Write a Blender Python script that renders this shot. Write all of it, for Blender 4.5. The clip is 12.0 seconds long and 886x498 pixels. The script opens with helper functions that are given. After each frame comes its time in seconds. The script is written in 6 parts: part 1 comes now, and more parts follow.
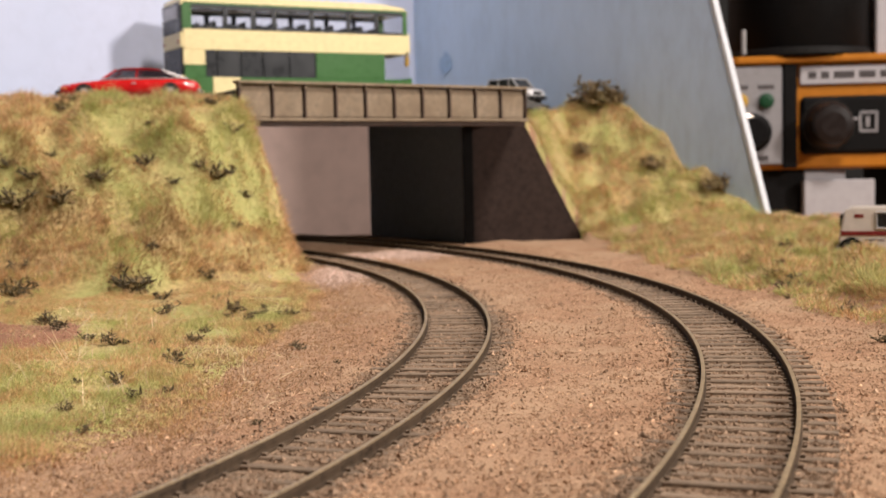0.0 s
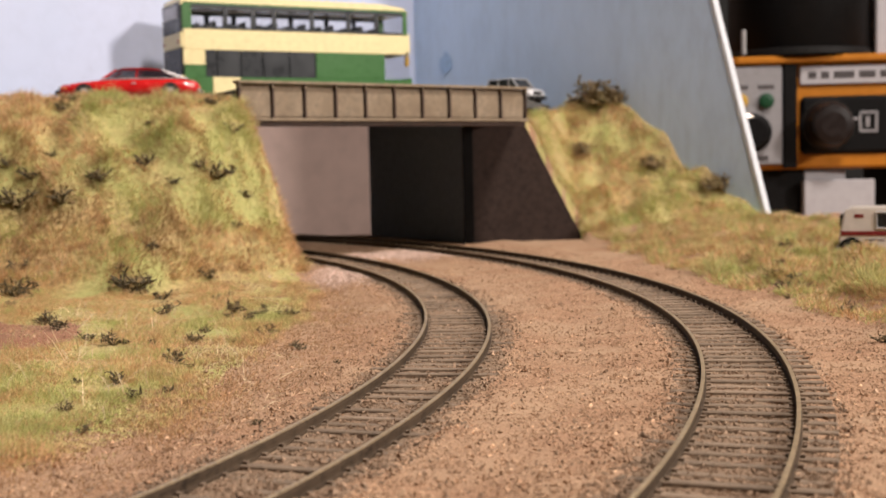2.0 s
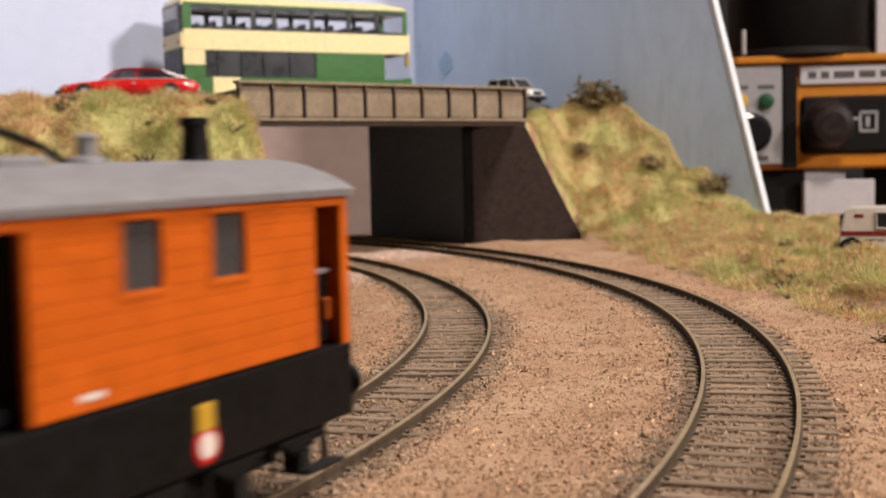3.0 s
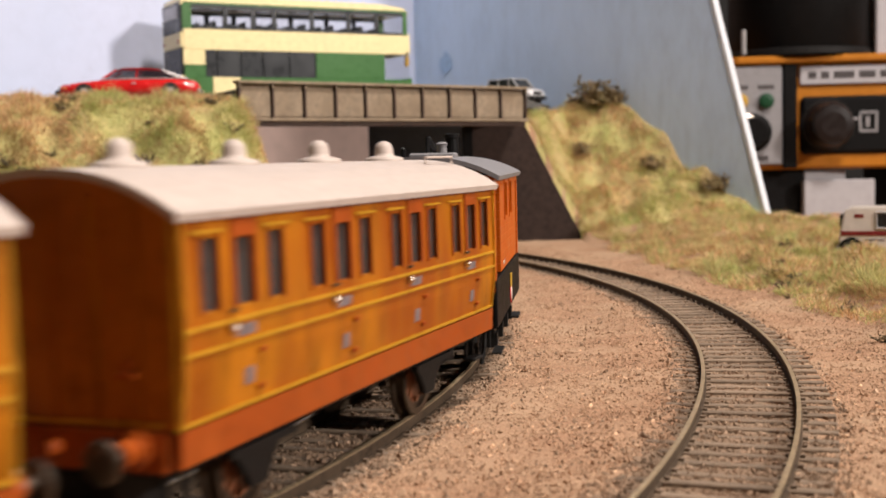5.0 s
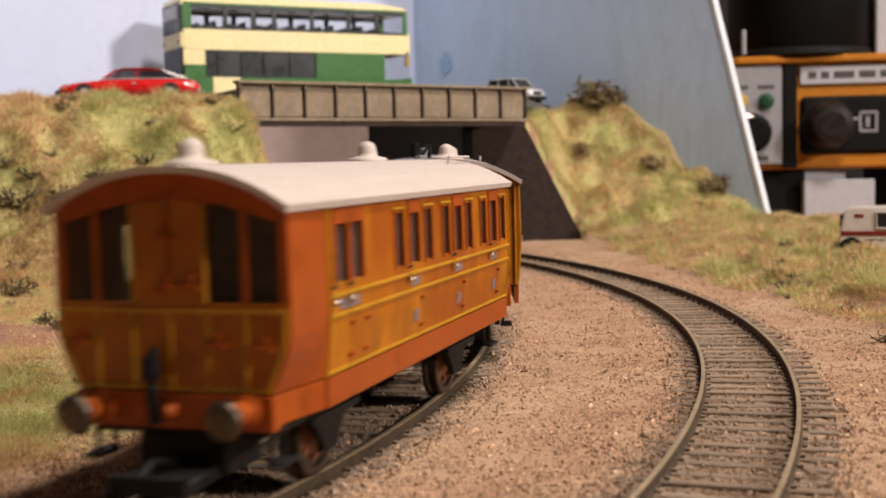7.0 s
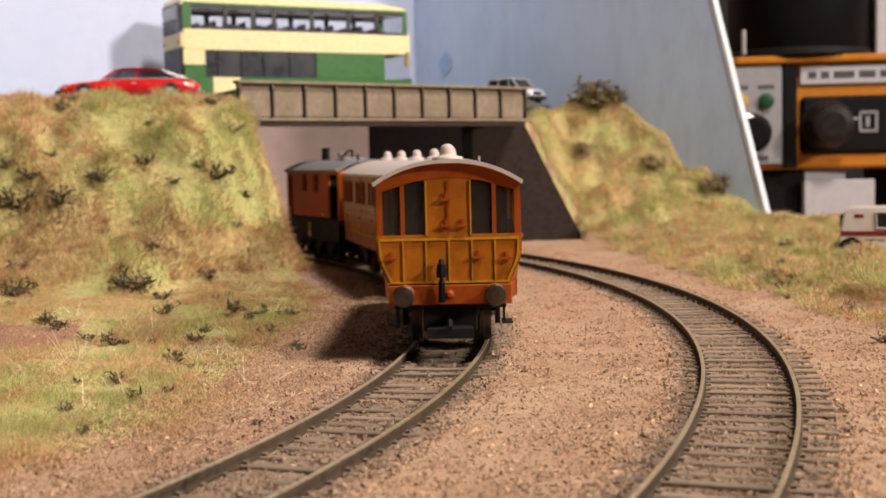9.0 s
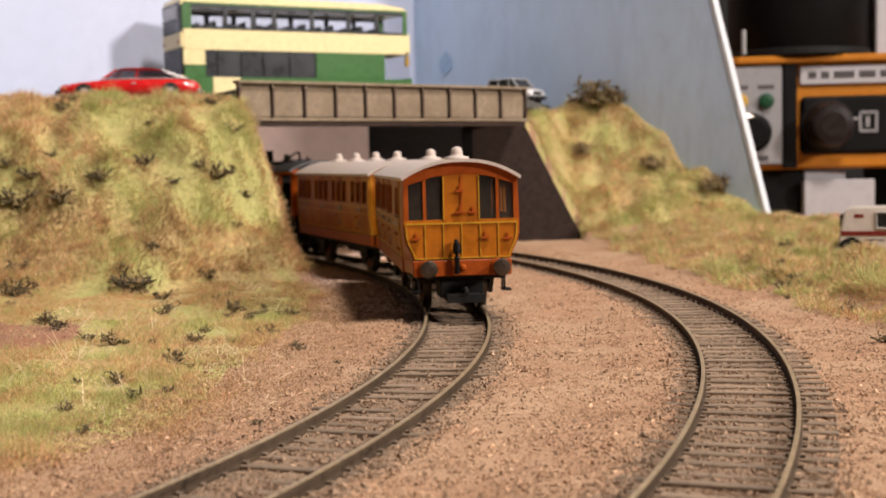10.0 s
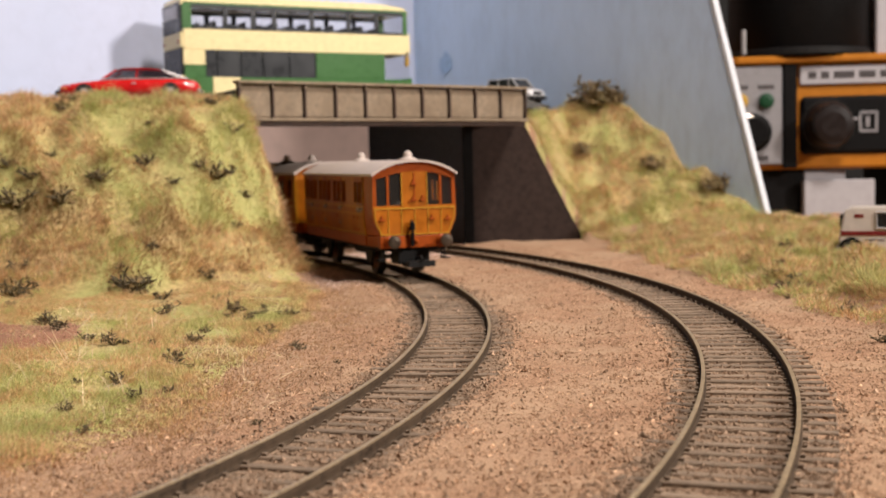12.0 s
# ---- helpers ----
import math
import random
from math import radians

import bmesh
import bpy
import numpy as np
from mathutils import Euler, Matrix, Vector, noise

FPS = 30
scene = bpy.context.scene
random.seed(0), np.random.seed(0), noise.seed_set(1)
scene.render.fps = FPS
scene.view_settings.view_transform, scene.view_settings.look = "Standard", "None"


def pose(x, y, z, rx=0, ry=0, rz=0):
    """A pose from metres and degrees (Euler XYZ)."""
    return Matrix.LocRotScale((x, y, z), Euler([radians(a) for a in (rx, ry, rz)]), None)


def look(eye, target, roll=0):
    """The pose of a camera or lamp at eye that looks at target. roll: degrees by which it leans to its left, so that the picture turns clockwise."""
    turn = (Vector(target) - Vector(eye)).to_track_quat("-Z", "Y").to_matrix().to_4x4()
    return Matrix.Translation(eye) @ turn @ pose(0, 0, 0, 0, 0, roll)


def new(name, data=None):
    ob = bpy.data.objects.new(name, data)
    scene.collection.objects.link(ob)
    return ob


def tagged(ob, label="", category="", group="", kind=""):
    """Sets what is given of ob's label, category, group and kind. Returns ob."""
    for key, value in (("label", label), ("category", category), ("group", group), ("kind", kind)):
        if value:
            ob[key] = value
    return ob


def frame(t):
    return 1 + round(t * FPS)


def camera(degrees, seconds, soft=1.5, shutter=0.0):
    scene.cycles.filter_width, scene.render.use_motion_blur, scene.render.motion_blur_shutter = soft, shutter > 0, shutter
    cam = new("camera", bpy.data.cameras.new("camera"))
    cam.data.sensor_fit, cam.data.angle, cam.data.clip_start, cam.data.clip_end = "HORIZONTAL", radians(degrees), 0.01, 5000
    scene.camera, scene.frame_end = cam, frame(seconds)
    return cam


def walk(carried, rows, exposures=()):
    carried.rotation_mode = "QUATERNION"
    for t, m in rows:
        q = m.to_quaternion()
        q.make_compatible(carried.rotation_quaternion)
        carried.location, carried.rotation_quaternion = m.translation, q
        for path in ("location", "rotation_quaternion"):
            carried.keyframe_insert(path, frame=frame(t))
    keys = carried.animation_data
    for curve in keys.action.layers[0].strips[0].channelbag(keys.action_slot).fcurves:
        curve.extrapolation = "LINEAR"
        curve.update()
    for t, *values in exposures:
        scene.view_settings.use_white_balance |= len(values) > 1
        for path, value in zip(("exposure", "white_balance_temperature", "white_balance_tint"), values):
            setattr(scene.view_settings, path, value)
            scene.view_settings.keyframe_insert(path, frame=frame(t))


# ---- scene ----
# A model railway: a train leaves along a curve and passes under a road bridge.
cam = camera(39.57, 12.0, soft=1.6, shutter=0.9)
EYE = (0.0, 0.0, 0.0442)
VIEW = look(EYE, (0.0, math.cos(0.0732), 0.0442 - math.sin(0.0732)), -1.295)
walk(cam, [(0.0, VIEW), (12.0, VIEW)], exposures=[(0.0, 0.0), (3.2, 0.0), (5.0, 0.08), (5.7, 0.06), (6.5, -0.08), (7.2, 0.02), (9.0, 0.10), (10.0, 0.09), (12.0, 0.04)])
cam.data.dof.use_dof = True
cam.data.dof.focus_distance = 0.268
cam.data.dof.aperture_fstop = 38.0

# ---- light ----
world = bpy.data.worlds.new("room_air")
scene.world = world
world.use_nodes = True
world.node_tree.nodes["Background"].inputs["Color"].default_value = (1.0, 0.93, 0.86, 1)
world.node_tree.nodes["Background"].inputs["Strength"].default_value = 0.32


def lamp(name, at, target, size, power, colour):
    data = bpy.data.lights.new(name, "AREA")
    data.shape, data.size, data.energy, data.color = "DISK", size, power, colour
    ob = new(name, data)
    ob.matrix_world = look(at, target)
    return ob


lamp("ceiling_lamp", (0.46, 0.06, 1.24), (0.0, 0.40, 0.0), 0.20, 22.0, (1.0, 0.915, 0.85))
lamp("wall_lamp", (1.50, -0.40, 0.85), (-0.05, 0.60, 0.05), 0.20, 33.0, (1.0, 0.92, 0.86))


# ---- materials ----
def node(nt, kind, **inputs):
    n = nt.nodes.new(kind)
    for key, value in inputs.items():
        n.inputs[key.replace("_", " ")].default_value = value
    return n


def ramp(nt, source, stops):
    r = nt.nodes.new("ShaderNodeValToRGB")
    els = r.color_ramp.elements
    while len(els) < len(stops):
        els.new(0.5)
    for e, (p, c) in zip(els, stops):
        e.position, e.color = p, (*c, 1)
    nt.links.new(source, r.inputs["Fac"])
    return r.outputs["Color"]


def mixed(nt, fac, a, b, blend="MIX"):
    m = nt.nodes.new("ShaderNodeMix")
    m.data_type, m.blend_type = "RGBA", blend
    for sock, value in ((m.inputs[0], fac), (m.inputs[6], a), (m.inputs[7], b)):
        if isinstance(value, (int, float)):
            sock.default_value = value
        elif isinstance(value, tuple):
            sock.default_value = (*value, 1)
        else:
            nt.links.new(value, sock)
    return m.outputs[2]


def surface(name, colour, rough=0.5, metal=0.0, vary=0.12, grain=400.0, coarse=40.0, bump=0.0002,
            second=None, second_amount=0.5, spec=0.4, coat=0.0, island=False, per_object=0.0, stretch=None, trans=0.0):
    """Base colour with variation at two scales, and a fine relief."""
    mat = bpy.data.materials.new(name)
    mat.use_nodes = True
    nt = mat.node_tree
    bsdf = nt.nodes["Principled BSDF"]
    tc = nt.nodes.new("ShaderNodeTexCoord")
    where = tc.outputs["Object"]
    if stretch:
        mp = nt.nodes.new("ShaderNodeMapping")
        mp.inputs["Scale"].default_value = stretch
        nt.links.new(where, mp.inputs["Vector"])
        where = mp.outputs["Vector"]
    fine = node(nt, "ShaderNodeTexNoise", Scale=grain, Detail=5.0, Roughness=0.65)
    wide = node(nt, "ShaderNodeTexNoise", Scale=coarse, Detail=4.0, Roughness=0.55)
    for n in (fine, wide):
        nt.links.new(where, n.inputs["Vector"])
    lo = tuple(max(0.0, c * (1 - 2.2 * vary)) for c in colour)
    hi = tuple(min(1.0, c * (1 + 1.6 * vary)) for c in colour)
    col = ramp(nt, fine.outputs["Fac"], [(0.3, lo), (0.5, colour), (0.72, hi)])
    if second:
        fac = ramp(nt, wide.outputs["Fac"], [(0.42, (0, 0, 0)), (0.62, (second_amount,) * 3)])
        col = mixed(nt, fac, col, second)
    else:
        fac = ramp(nt, wide.outputs["Fac"], [(0.3, (1 - vary,) * 3), (0.7, (1.0,) * 3)])
        col = mixed(nt, 1.0, col, fac, "MULTIPLY")
    if island:
        geo = nt.nodes.new("ShaderNodeNewGeometry")
        r = ramp(nt, geo.outputs["Random Per Island"], [(0.0, (0.66,) * 3), (0.16, (0.92,) * 3), (0.92, (1.10,) * 3), (1.0, (2.0,) * 3)])
        col = mixed(nt, 1.0, col, r, "MULTIPLY")
    if per_object:
        info = nt.nodes.new("ShaderNodeObjectInfo")
        r = ramp(nt, info.outputs["Random"], [(0.0, (1 - per_object,) * 3), (1.0, (1 + per_object,) * 3)])
        col = mixed(nt, 1.0, col, r, "MULTIPLY")
    nt.links.new(col, bsdf.inputs["Base Color"])
    rr = ramp(nt, fine.outputs["Fac"], [(0.25, (max(0.02, rough - 0.1),) * 3), (0.75, (min(1.0, rough + 0.12),) * 3)])
    nt.links.new(rr, bsdf.inputs["Roughness"])
    bsdf.inputs["Metallic"].default_value = metal
    bsdf.inputs["Specular IOR Level"].default_value = spec
    bsdf.inputs["Coat Weight"].default_value = coat
    bsdf.inputs["Coat Roughness"].default_value = 0.12
    if trans:
        bsdf.inputs["Transmission Weight"].default_value = trans
    if bump:
        b = nt.nodes.new("ShaderNodeBump")
        b.inputs["Distance"].default_value = bump
        b.inputs["Strength"].default_value = 0.6
        nt.links.new(fine.outputs["Fac"], b.inputs["Height"])
        nt.links.new(b.outputs["Normal"], bsdf.inputs["Normal"])
    return mat


EARTH = surface("earth", (0.355, 0.208, 0.126), 0.95, vary=0.26, grain=1500, coarse=35, bump=0.0006,
                second=(0.43, 0.29, 0.185), second_amount=0.7, spec=0.15)
STONE = surface("ballast_stone", (0.46, 0.300, 0.190), 0.9, vary=0.2, grain=900, coarse=60, bump=0.0002,
                second=(0.33, 0.20, 0.125), second_amount=0.75, spec=0.2, island=True)
CHALK = surface("pale_grit", (0.62, 0.45, 0.37), 0.9, vary=0.15, grain=900, coarse=70, bump=0.0002, spec=0.15, island=True)
CRUMB = surface("dark_crumb", (0.27, 0.185, 0.125), 0.95, vary=0.3, grain=1100, coarse=70, bump=0.0003,
                second=(0.31, 0.20, 0.13), second_amount=0.7, spec=0.12, island=True)
TRACK_DIRT = surface("track_dirt", (0.235, 0.162, 0.11), 0.95, vary=0.35, grain=1300, coarse=50, bump=0.0005,
                     second=(0.30, 0.20, 0.13), second_amount=0.6, spec=0.12)
SLEEPER = surface("sleeper_timber", (0.175, 0.122, 0.083), 0.85, vary=0.3, grain=700, coarse=120, bump=0.0003,
                  second=(0.26, 0.185, 0.125), second_amount=0.6, per_object=0.2, stretch=(1, 4, 1))
RAIL_SIDE = surface("rusty_rail", (0.062, 0.041, 0.026), 0.7, metal=0.1, vary=0.3, grain=600, coarse=60,
                    second=(0.10, 0.068, 0.042), spec=0.25)
RAIL_TOP = surface("worn_rail_top", (0.40, 0.30, 0.185), 0.45, metal=0.45, vary=0.2, grain=900, coarse=90, bump=0.0001)
RED_SOIL = surface("red_soil", (0.31, 0.165, 0.105), 0.95, vary=0.3, grain=1100, coarse=40, bump=0.0006,
                   second=(0.26, 0.115, 0.07), second_amount=0.7, spec=0.1)
SOIL = surface("bank_soil", (0.44, 0.32, 0.15), 0.95, vary=0.35, grain=700, coarse=30, bump=0.001,
               second=(0.36, 0.36, 0.13), second_amount=0.8, spec=0.1)
TWIG = surface("dark_twig", (0.095, 0.072, 0.038), 0.85, vary=0.3, grain=900, coarse=100, second=(0.09, 0.07, 0.035))
HEATHER = surface("brown_foliage", (0.25, 0.165, 0.075), 0.9, vary=0.35, grain=900, coarse=80, second=(0.10, 0.10, 0.04))


def fibre_material(name, colour, other, through_light=0.38):
    """Thin dyed fibres that let some light through; two tones in patches, each fibre a little different."""
    mat = bpy.data.materials.new(name)
    mat.use_nodes = True
    nt = mat.node_tree
    bsdf = nt.nodes["Principled BSDF"]
    tc = nt.nodes.new("ShaderNodeTexCoord")
    wide = node(nt, "ShaderNodeTexNoise", Scale=85.0, Detail=5.0, Roughness=0.6)
    nt.links.new(tc.outputs["Object"], wide.inputs["Vector"])
    fac = ramp(nt, wide.outputs["Fac"], [(0.38, (0, 0, 0)), (0.62, (1, 1, 1))])
    col = mixed(nt, fac, colour, other)
    geo = nt.nodes.new("ShaderNodeNewGeometry")
    r = ramp(nt, geo.outputs["Random Per Island"], [(0.0, (0.70, 0.66, 0.60)), (0.5, (1.0, 1.0, 1.0)), (0.94, (1.14, 1.14, 1.10)), (1.0, (1.45, 1.42, 1.38))])
    col = mixed(nt, 1.0, col, r, "MULTIPLY")
    nt.links.new(col, bsdf.inputs["Base Color"])
    bsdf.inputs["Roughness"].default_value = 0.45
    bsdf.inputs["Specular IOR Level"].default_value = 0.4
    thin = nt.nodes.new("ShaderNodeBsdfTranslucent")
    nt.links.new(col, thin.inputs["Color"])
    both = nt.nodes.new("ShaderNodeMixShader")
    both.inputs["Fac"].default_value = through_light
    nt.links.new(bsdf.outputs["BSDF"], both.inputs[1])
    nt.links.new(thin.outputs["BSDF"], both.inputs[2])
    nt.links.new(both.outputs["Shader"], nt.nodes["Material Output"].inputs["Surface"])
    return mat


FIBRE_STRAW = fibre_material("straw_fibre", (0.80, 0.52, 0.30), (0.66, 0.415, 0.21))
FIBRE_GREEN = fibre_material("green_fibre", (0.49, 0.535, 0.18), (0.60, 0.55, 0.25))
FIBRE_BROWN = fibre_material("brown_fibre", (0.29, 0.165, 0.065), (0.40, 0.235, 0.105))
STRAW = surface("dry_straw", (0.72, 0.56, 0.36), 0.6, vary=0.15, grain=300, coarse=60, bump=0.0, island=True)
TEAK = surface("varnished_teak", (0.375, 0.125, 0.006), 0.34, vary=0.18, grain=260, coarse=70, bump=0.00002,
               second=(0.25, 0.048, 0.004), second_amount=0.8, spec=0.14, coat=0.04, stretch=(1, 1, 0.3))
TEAK_END = surface("dark_teak_end", (0.36, 0.107, 0.006), 0.36, vary=0.14, grain=260, coarse=70, bump=0.00002,
                   second=(0.29, 0.085, 0.008), second_amount=0.6, spec=0.2, coat=0.10)
MAHOGANY = surface("red_mahogany", (0.28, 0.053, 0.007), 0.38, vary=0.12, grain=260, coarse=80, bump=0.00002,
                   second=(0.31, 0.068, 0.009), spec=0.16, coat=0.06)
LINING = surface("yellow_lining", (0.46, 0.225, 0.010), 0.45, vary=0.12, grain=500, coarse=90, bump=0.0)
GREYMARK = surface("grey_lettering", (0.19, 0.15, 0.155), 0.5, vary=0.2, grain=900, coarse=200, bump=0.0)
ROOF_WHITE = surface("off_white_roof", (0.49, 0.405, 0.355), 0.55, vary=0.05, grain=500, coarse=50, bump=0.00004)
ROOF_GREY = surface("grey_roof", (0.20, 0.19, 0.195), 0.5, vary=0.1, grain=500, coarse=50, bump=0.00004)
ORANGE = surface("orange_planking", (0.46, 0.088, 0.006), 0.42, vary=0.08, grain=300, coarse=60, bump=0.00003,
                 second=(0.40, 0.072, 0.006), second_amount=0.5, spec=0.15)
BLACK = surface("black_paint", (0.0055, 0.005, 0.005), 0.5, spec=0.12, vary=0.2, grain=500, coarse=90, bump=0.00003)
FRAME_BLACK = surface("matt_black_plastic", (0.010, 0.009, 0.0085), 0.6, spec=0.2, vary=0.2, grain=500, coarse=90, bump=0.00004)
STEEL = surface("bright_steel", (0.55, 0.47, 0.40), 0.3, metal=1.0, vary=0.08, grain=600, coarse=90, bump=0.0)
BUFFER_STEEL = surface("tarnished_steel", (0.10, 0.075, 0.055), 0.38, metal=0.8, vary=0.15, grain=500, coarse=90, bump=0.0)
WHEEL_BROWN = surface("brown_wheel_disc", (0.30, 0.11, 0.05), 0.45, vary=0.15, grain=500, coarse=90, bump=0.0)
CREAM = surface("cream_paint", (0.80, 0.66, 0.34), 0.35, vary=0.05, grain=300, coarse=30, bump=0.0, coat=0.3)
INK = surface("dark_ink", (0.06, 0.05, 0.05), 0.6, vary=0.2, grain=900, coarse=200, bump=0.0)
GREEN = surface("green_paint", (0.032, 0.125, 0.020), 0.33, vary=0.08, grain=300, coarse=30, bump=0.0, coat=0.4)
RED = surface("red_gloss_paint", (0.55, 0.012, 0.012), 0.22, vary=0.06, grain=300, coarse=30, bump=0.0, coat=0.8)
SILVER = surface("silver_paint", (0.52, 0.50, 0.49), 0.35, metal=0.4, vary=0.06, grain=300, coarse=40, bump=0.0)
VAN_WHITE = surface("off_white_van_paint", (0.62, 0.56, 0.50), 0.35, vary=0.05, grain=300, coarse=40, bump=0.0, coat=0.3)
MAROON = surface("maroon_stripe", (0.20, 0.02, 0.02), 0.4, vary=0.1, grain=300, coarse=40, bump=0.0)
TYRE = surface("black_rubber", (0.018, 0.017, 0.017), 0.75, vary=0.2, grain=600, coarse=90, bump=0.00003)
WINDOW_DARK = surface("dark_window", (0.016, 0.017, 0.019), 0.3, vary=0.1, grain=60, coarse=20, bump=0.0)
REFLECTION_LENS_WHITE = surface("pale_reflection_and_lens", (0.62, 0.62, 0.64), 0.5, vary=0.1, grain=200, coarse=40, bump=0.0)
INTERIOR = surface("brown_interior", (0.17, 0.125, 0.095), 0.7, vary=0.2, grain=300, coarse=60, bump=0.0)
AMBER = surface("amber_lens", (0.75, 0.22, 0.01), 0.25, vary=0.05, grain=300, coarse=60, bump=0.0)
LAMP_RED = surface("red_lens", (0.45, 0.01, 0.01), 0.25, vary=0.05, grain=300, coarse=60, bump=0.0)
GIRDER = surface("stone_grey_girder", (0.245, 0.185, 0.125), 0.75, vary=0.14, grain=400, coarse=55, bump=0.0002,
                 second=(0.17, 0.12, 0.075), second_amount=0.7)
RIVET_DARK = surface("dark_rusty_iron", (0.065, 0.038, 0.028), 0.75, vary=0.25, grain=400, coarse=70, bump=0.0002)
SKY_BOARD = surface("sky_blue_board", (0.54, 0.67, 0.85), 0.7, vary=0.05, grain=120, coarse=9, bump=0.0003,
                    second=(0.58, 0.70, 0.88), second_amount=0.6, stretch=(1, 1, 0.35))
SKY_SMEAR = surface("blue_paint_smear", (0.40, 0.56, 0.78), 0.7, vary=0.12, grain=200, coarse=60, bump=0.0002)
SKY_PALE = surface("pale_sky_board", (0.53, 0.56, 0.71), 0.7, vary=0.03, grain=90, coarse=7, bump=0.0003,
                   second=(0.50, 0.56, 0.72), second_amount=0.5)
EDGE_WHITE = surface("raw_white_edge", (0.60, 0.61, 0.64), 0.8, vary=0.06, grain=500, coarse=60, bump=0.0002)
DARK_CARD = surface("dark_brown_card", (0.036, 0.024, 0.020), 0.9, spec=0.08, vary=0.15, grain=300, coarse=30, bump=0.0003)
BLUE_CARD = surface("dark_blue_card", (0.17, 0.22, 0.31), 0.8, vary=0.08, grain=300, coarse=30, bump=0.0002)
TARMAC = surface("grey_road", (0.10, 0.095, 0.09), 0.9, vary=0.25, grain=900, coarse=60, bump=0.0003)
CASE_ORANGE = surface("orange_case", (0.40, 0.135, 0.004), 0.45, vary=0.05, grain=200, coarse=20, bump=0.0001)
PANEL_GREY = surface("pale_grey_panel", (0.25, 0.235, 0.24), 0.5, vary=0.05, grain=200, coarse=30, bump=0.0)
LABEL_WHITE = surface("white_label", (0.37, 0.345, 0.355), 0.6, vary=0.04, grain=200, coarse=30, bump=0.0)
WOOD = surface("pine_shelf", (0.42, 0.23, 0.09), 0.6, vary=0.2, grain=90, coarse=20, bump=0.0002, stretch=(0.2, 3, 3))
ROOM_WALL = surface("room_wall_paint", (0.66, 0.48, 0.42), 0.9, vary=0.05, grain=40, coarse=2, bump=0.0005)
# kept dark so the unseen walls and ceiling bounce little light
UNSEEN_DARK = surface("dark_unseen_wall", (0.16, 0.14, 0.13), 0.9, vary=0.08, grain=40, coarse=2, bump=0.0005)
ROOM_FLOOR = surface("room_floor", (0.20, 0.15, 0.11), 0.7, vary=0.15, grain=30, coarse=2, bump=0.0005)
BOARD_EDGE = surface("plywood", (0.38, 0.25, 0.13), 0.7, vary=0.15, grain=90, coarse=10, bump=0.0003)
KNOB_BROWN = surface("dark_brown_knob", (0.012, 0.007, 0.006), 0.4, spec=0.3, vary=0.1, grain=200, coarse=40, bump=0.0)
LED_GREEN = surface("green_button", (0.008, 0.05, 0.02), 0.35, vary=0.05, grain=200, coarse=40, bump=0.0)
LED_YELLOW = surface("yellow_button", (0.42, 0.24, 0.02), 0.35, vary=0.05, grain=200, coarse=40, bump=0.0)


def pane_material(name, tint, alpha):
    mat = bpy.data.materials.new(name)
    mat.use_nodes = True
    b = mat.node_tree.nodes["Principled BSDF"]
    b.inputs["Base Color"].default_value = (*tint, 1)
    b.inputs["Roughness"].default_value = 0.06
    b.inputs["Alpha"].default_value = alpha
    return mat


PANE = pane_material("clear_glazing", (0.05, 0.045, 0.04), 0.25)
# grey tint stands in for light showing through from the far windows
PANE_SIDE = pane_material("light_veiled_glazing", (0.22, 0.20, 0.185), 0.13)
PANE_TINTED = pane_material("tinted_glazing", (0.035, 0.02, 0.03), 0.55)
PANE_DARK = pane_material("smoked_glazing", (0.03, 0.032, 0.034), 0.06)


# ---- mesh helpers ----
def part(name, bm, material, parent=None, label="", smooth=False):
    me = bpy.data.meshes.new(name)
    bm.to_mesh(me)
    bm.free()
    if smooth:
        for p in me.polygons:
            p.use_smooth = True
    me.materials.append(material)
    ob = new(name, me)
    if parent is not None:
        ob.parent = parent
    if label:
        ob["label"] = label
    return ob


def bm_of(verts, faces):
    bm = bmesh.new()
    vs = [bm.verts.new(v) for v in verts]
    for f in faces:
        bm.faces.new([vs[i] for i in f])
    return bm


def add(bm, verts, faces, m=None):
    vs = [bm.verts.new(m @ Vector(v) if m else v) for v in verts]
    for f in faces:
        bm.faces.new([vs[i] for i in f])


BOX_FACES = [(0, 3, 2, 1), (4, 5, 6, 7), (0, 1, 5, 4), (1, 2, 6, 5), (2, 3, 7, 6), (3, 0, 4, 7)]


def box(bm, x0, x1, y0, y1, z0, z1, m=None):
    add(bm, [(x0, y0, z0), (x1, y0, z0), (x1, y1, z0), (x0, y1, z0), (x0, y0, z1), (x1, y0, z1), (x1, y1, z1), (x0, y1, z1)],
        BOX_FACES, m)
    return bm


def bevel(bm, width, segments=1):
    bmesh.ops.bevel(bm, geom=list(bm.edges), offset=width, segments=segments, affect="EDGES", clamp_overlap=True)
    return bm


def rbox(x0, x1, y0, y1, z0, z1, width=0.0003, m=None, segments=1):
    """A box with rounded edges."""
    bm = box(bmesh.new(), x0, x1, y0, y1, z0, z1)
    bevel(bm, width, segments)
    if m:
        bmesh.ops.transform(bm, matrix=m, verts=bm.verts)
    return bm


def turned(bm, profile, seg=16, m=None):
    """A lathed solid round z from (radius, height) pairs."""
    rings = []
    for r, z in profile:
        rings.append([bm.verts.new((m or Matrix()) @ Vector((r * math.cos(2 * math.pi * i / seg), r * math.sin(2 * math.pi * i / seg), z)))
                      for i in range(seg)])
    for a, b in zip(rings, rings[1:]):
        for i in range(seg):
            bm.faces.new((a[i], a[(i + 1) % seg], b[(i + 1) % seg], b[i]))
    bm.faces.new(list(reversed(rings[0])))
    bm.faces.new(rings[-1])
    return bm


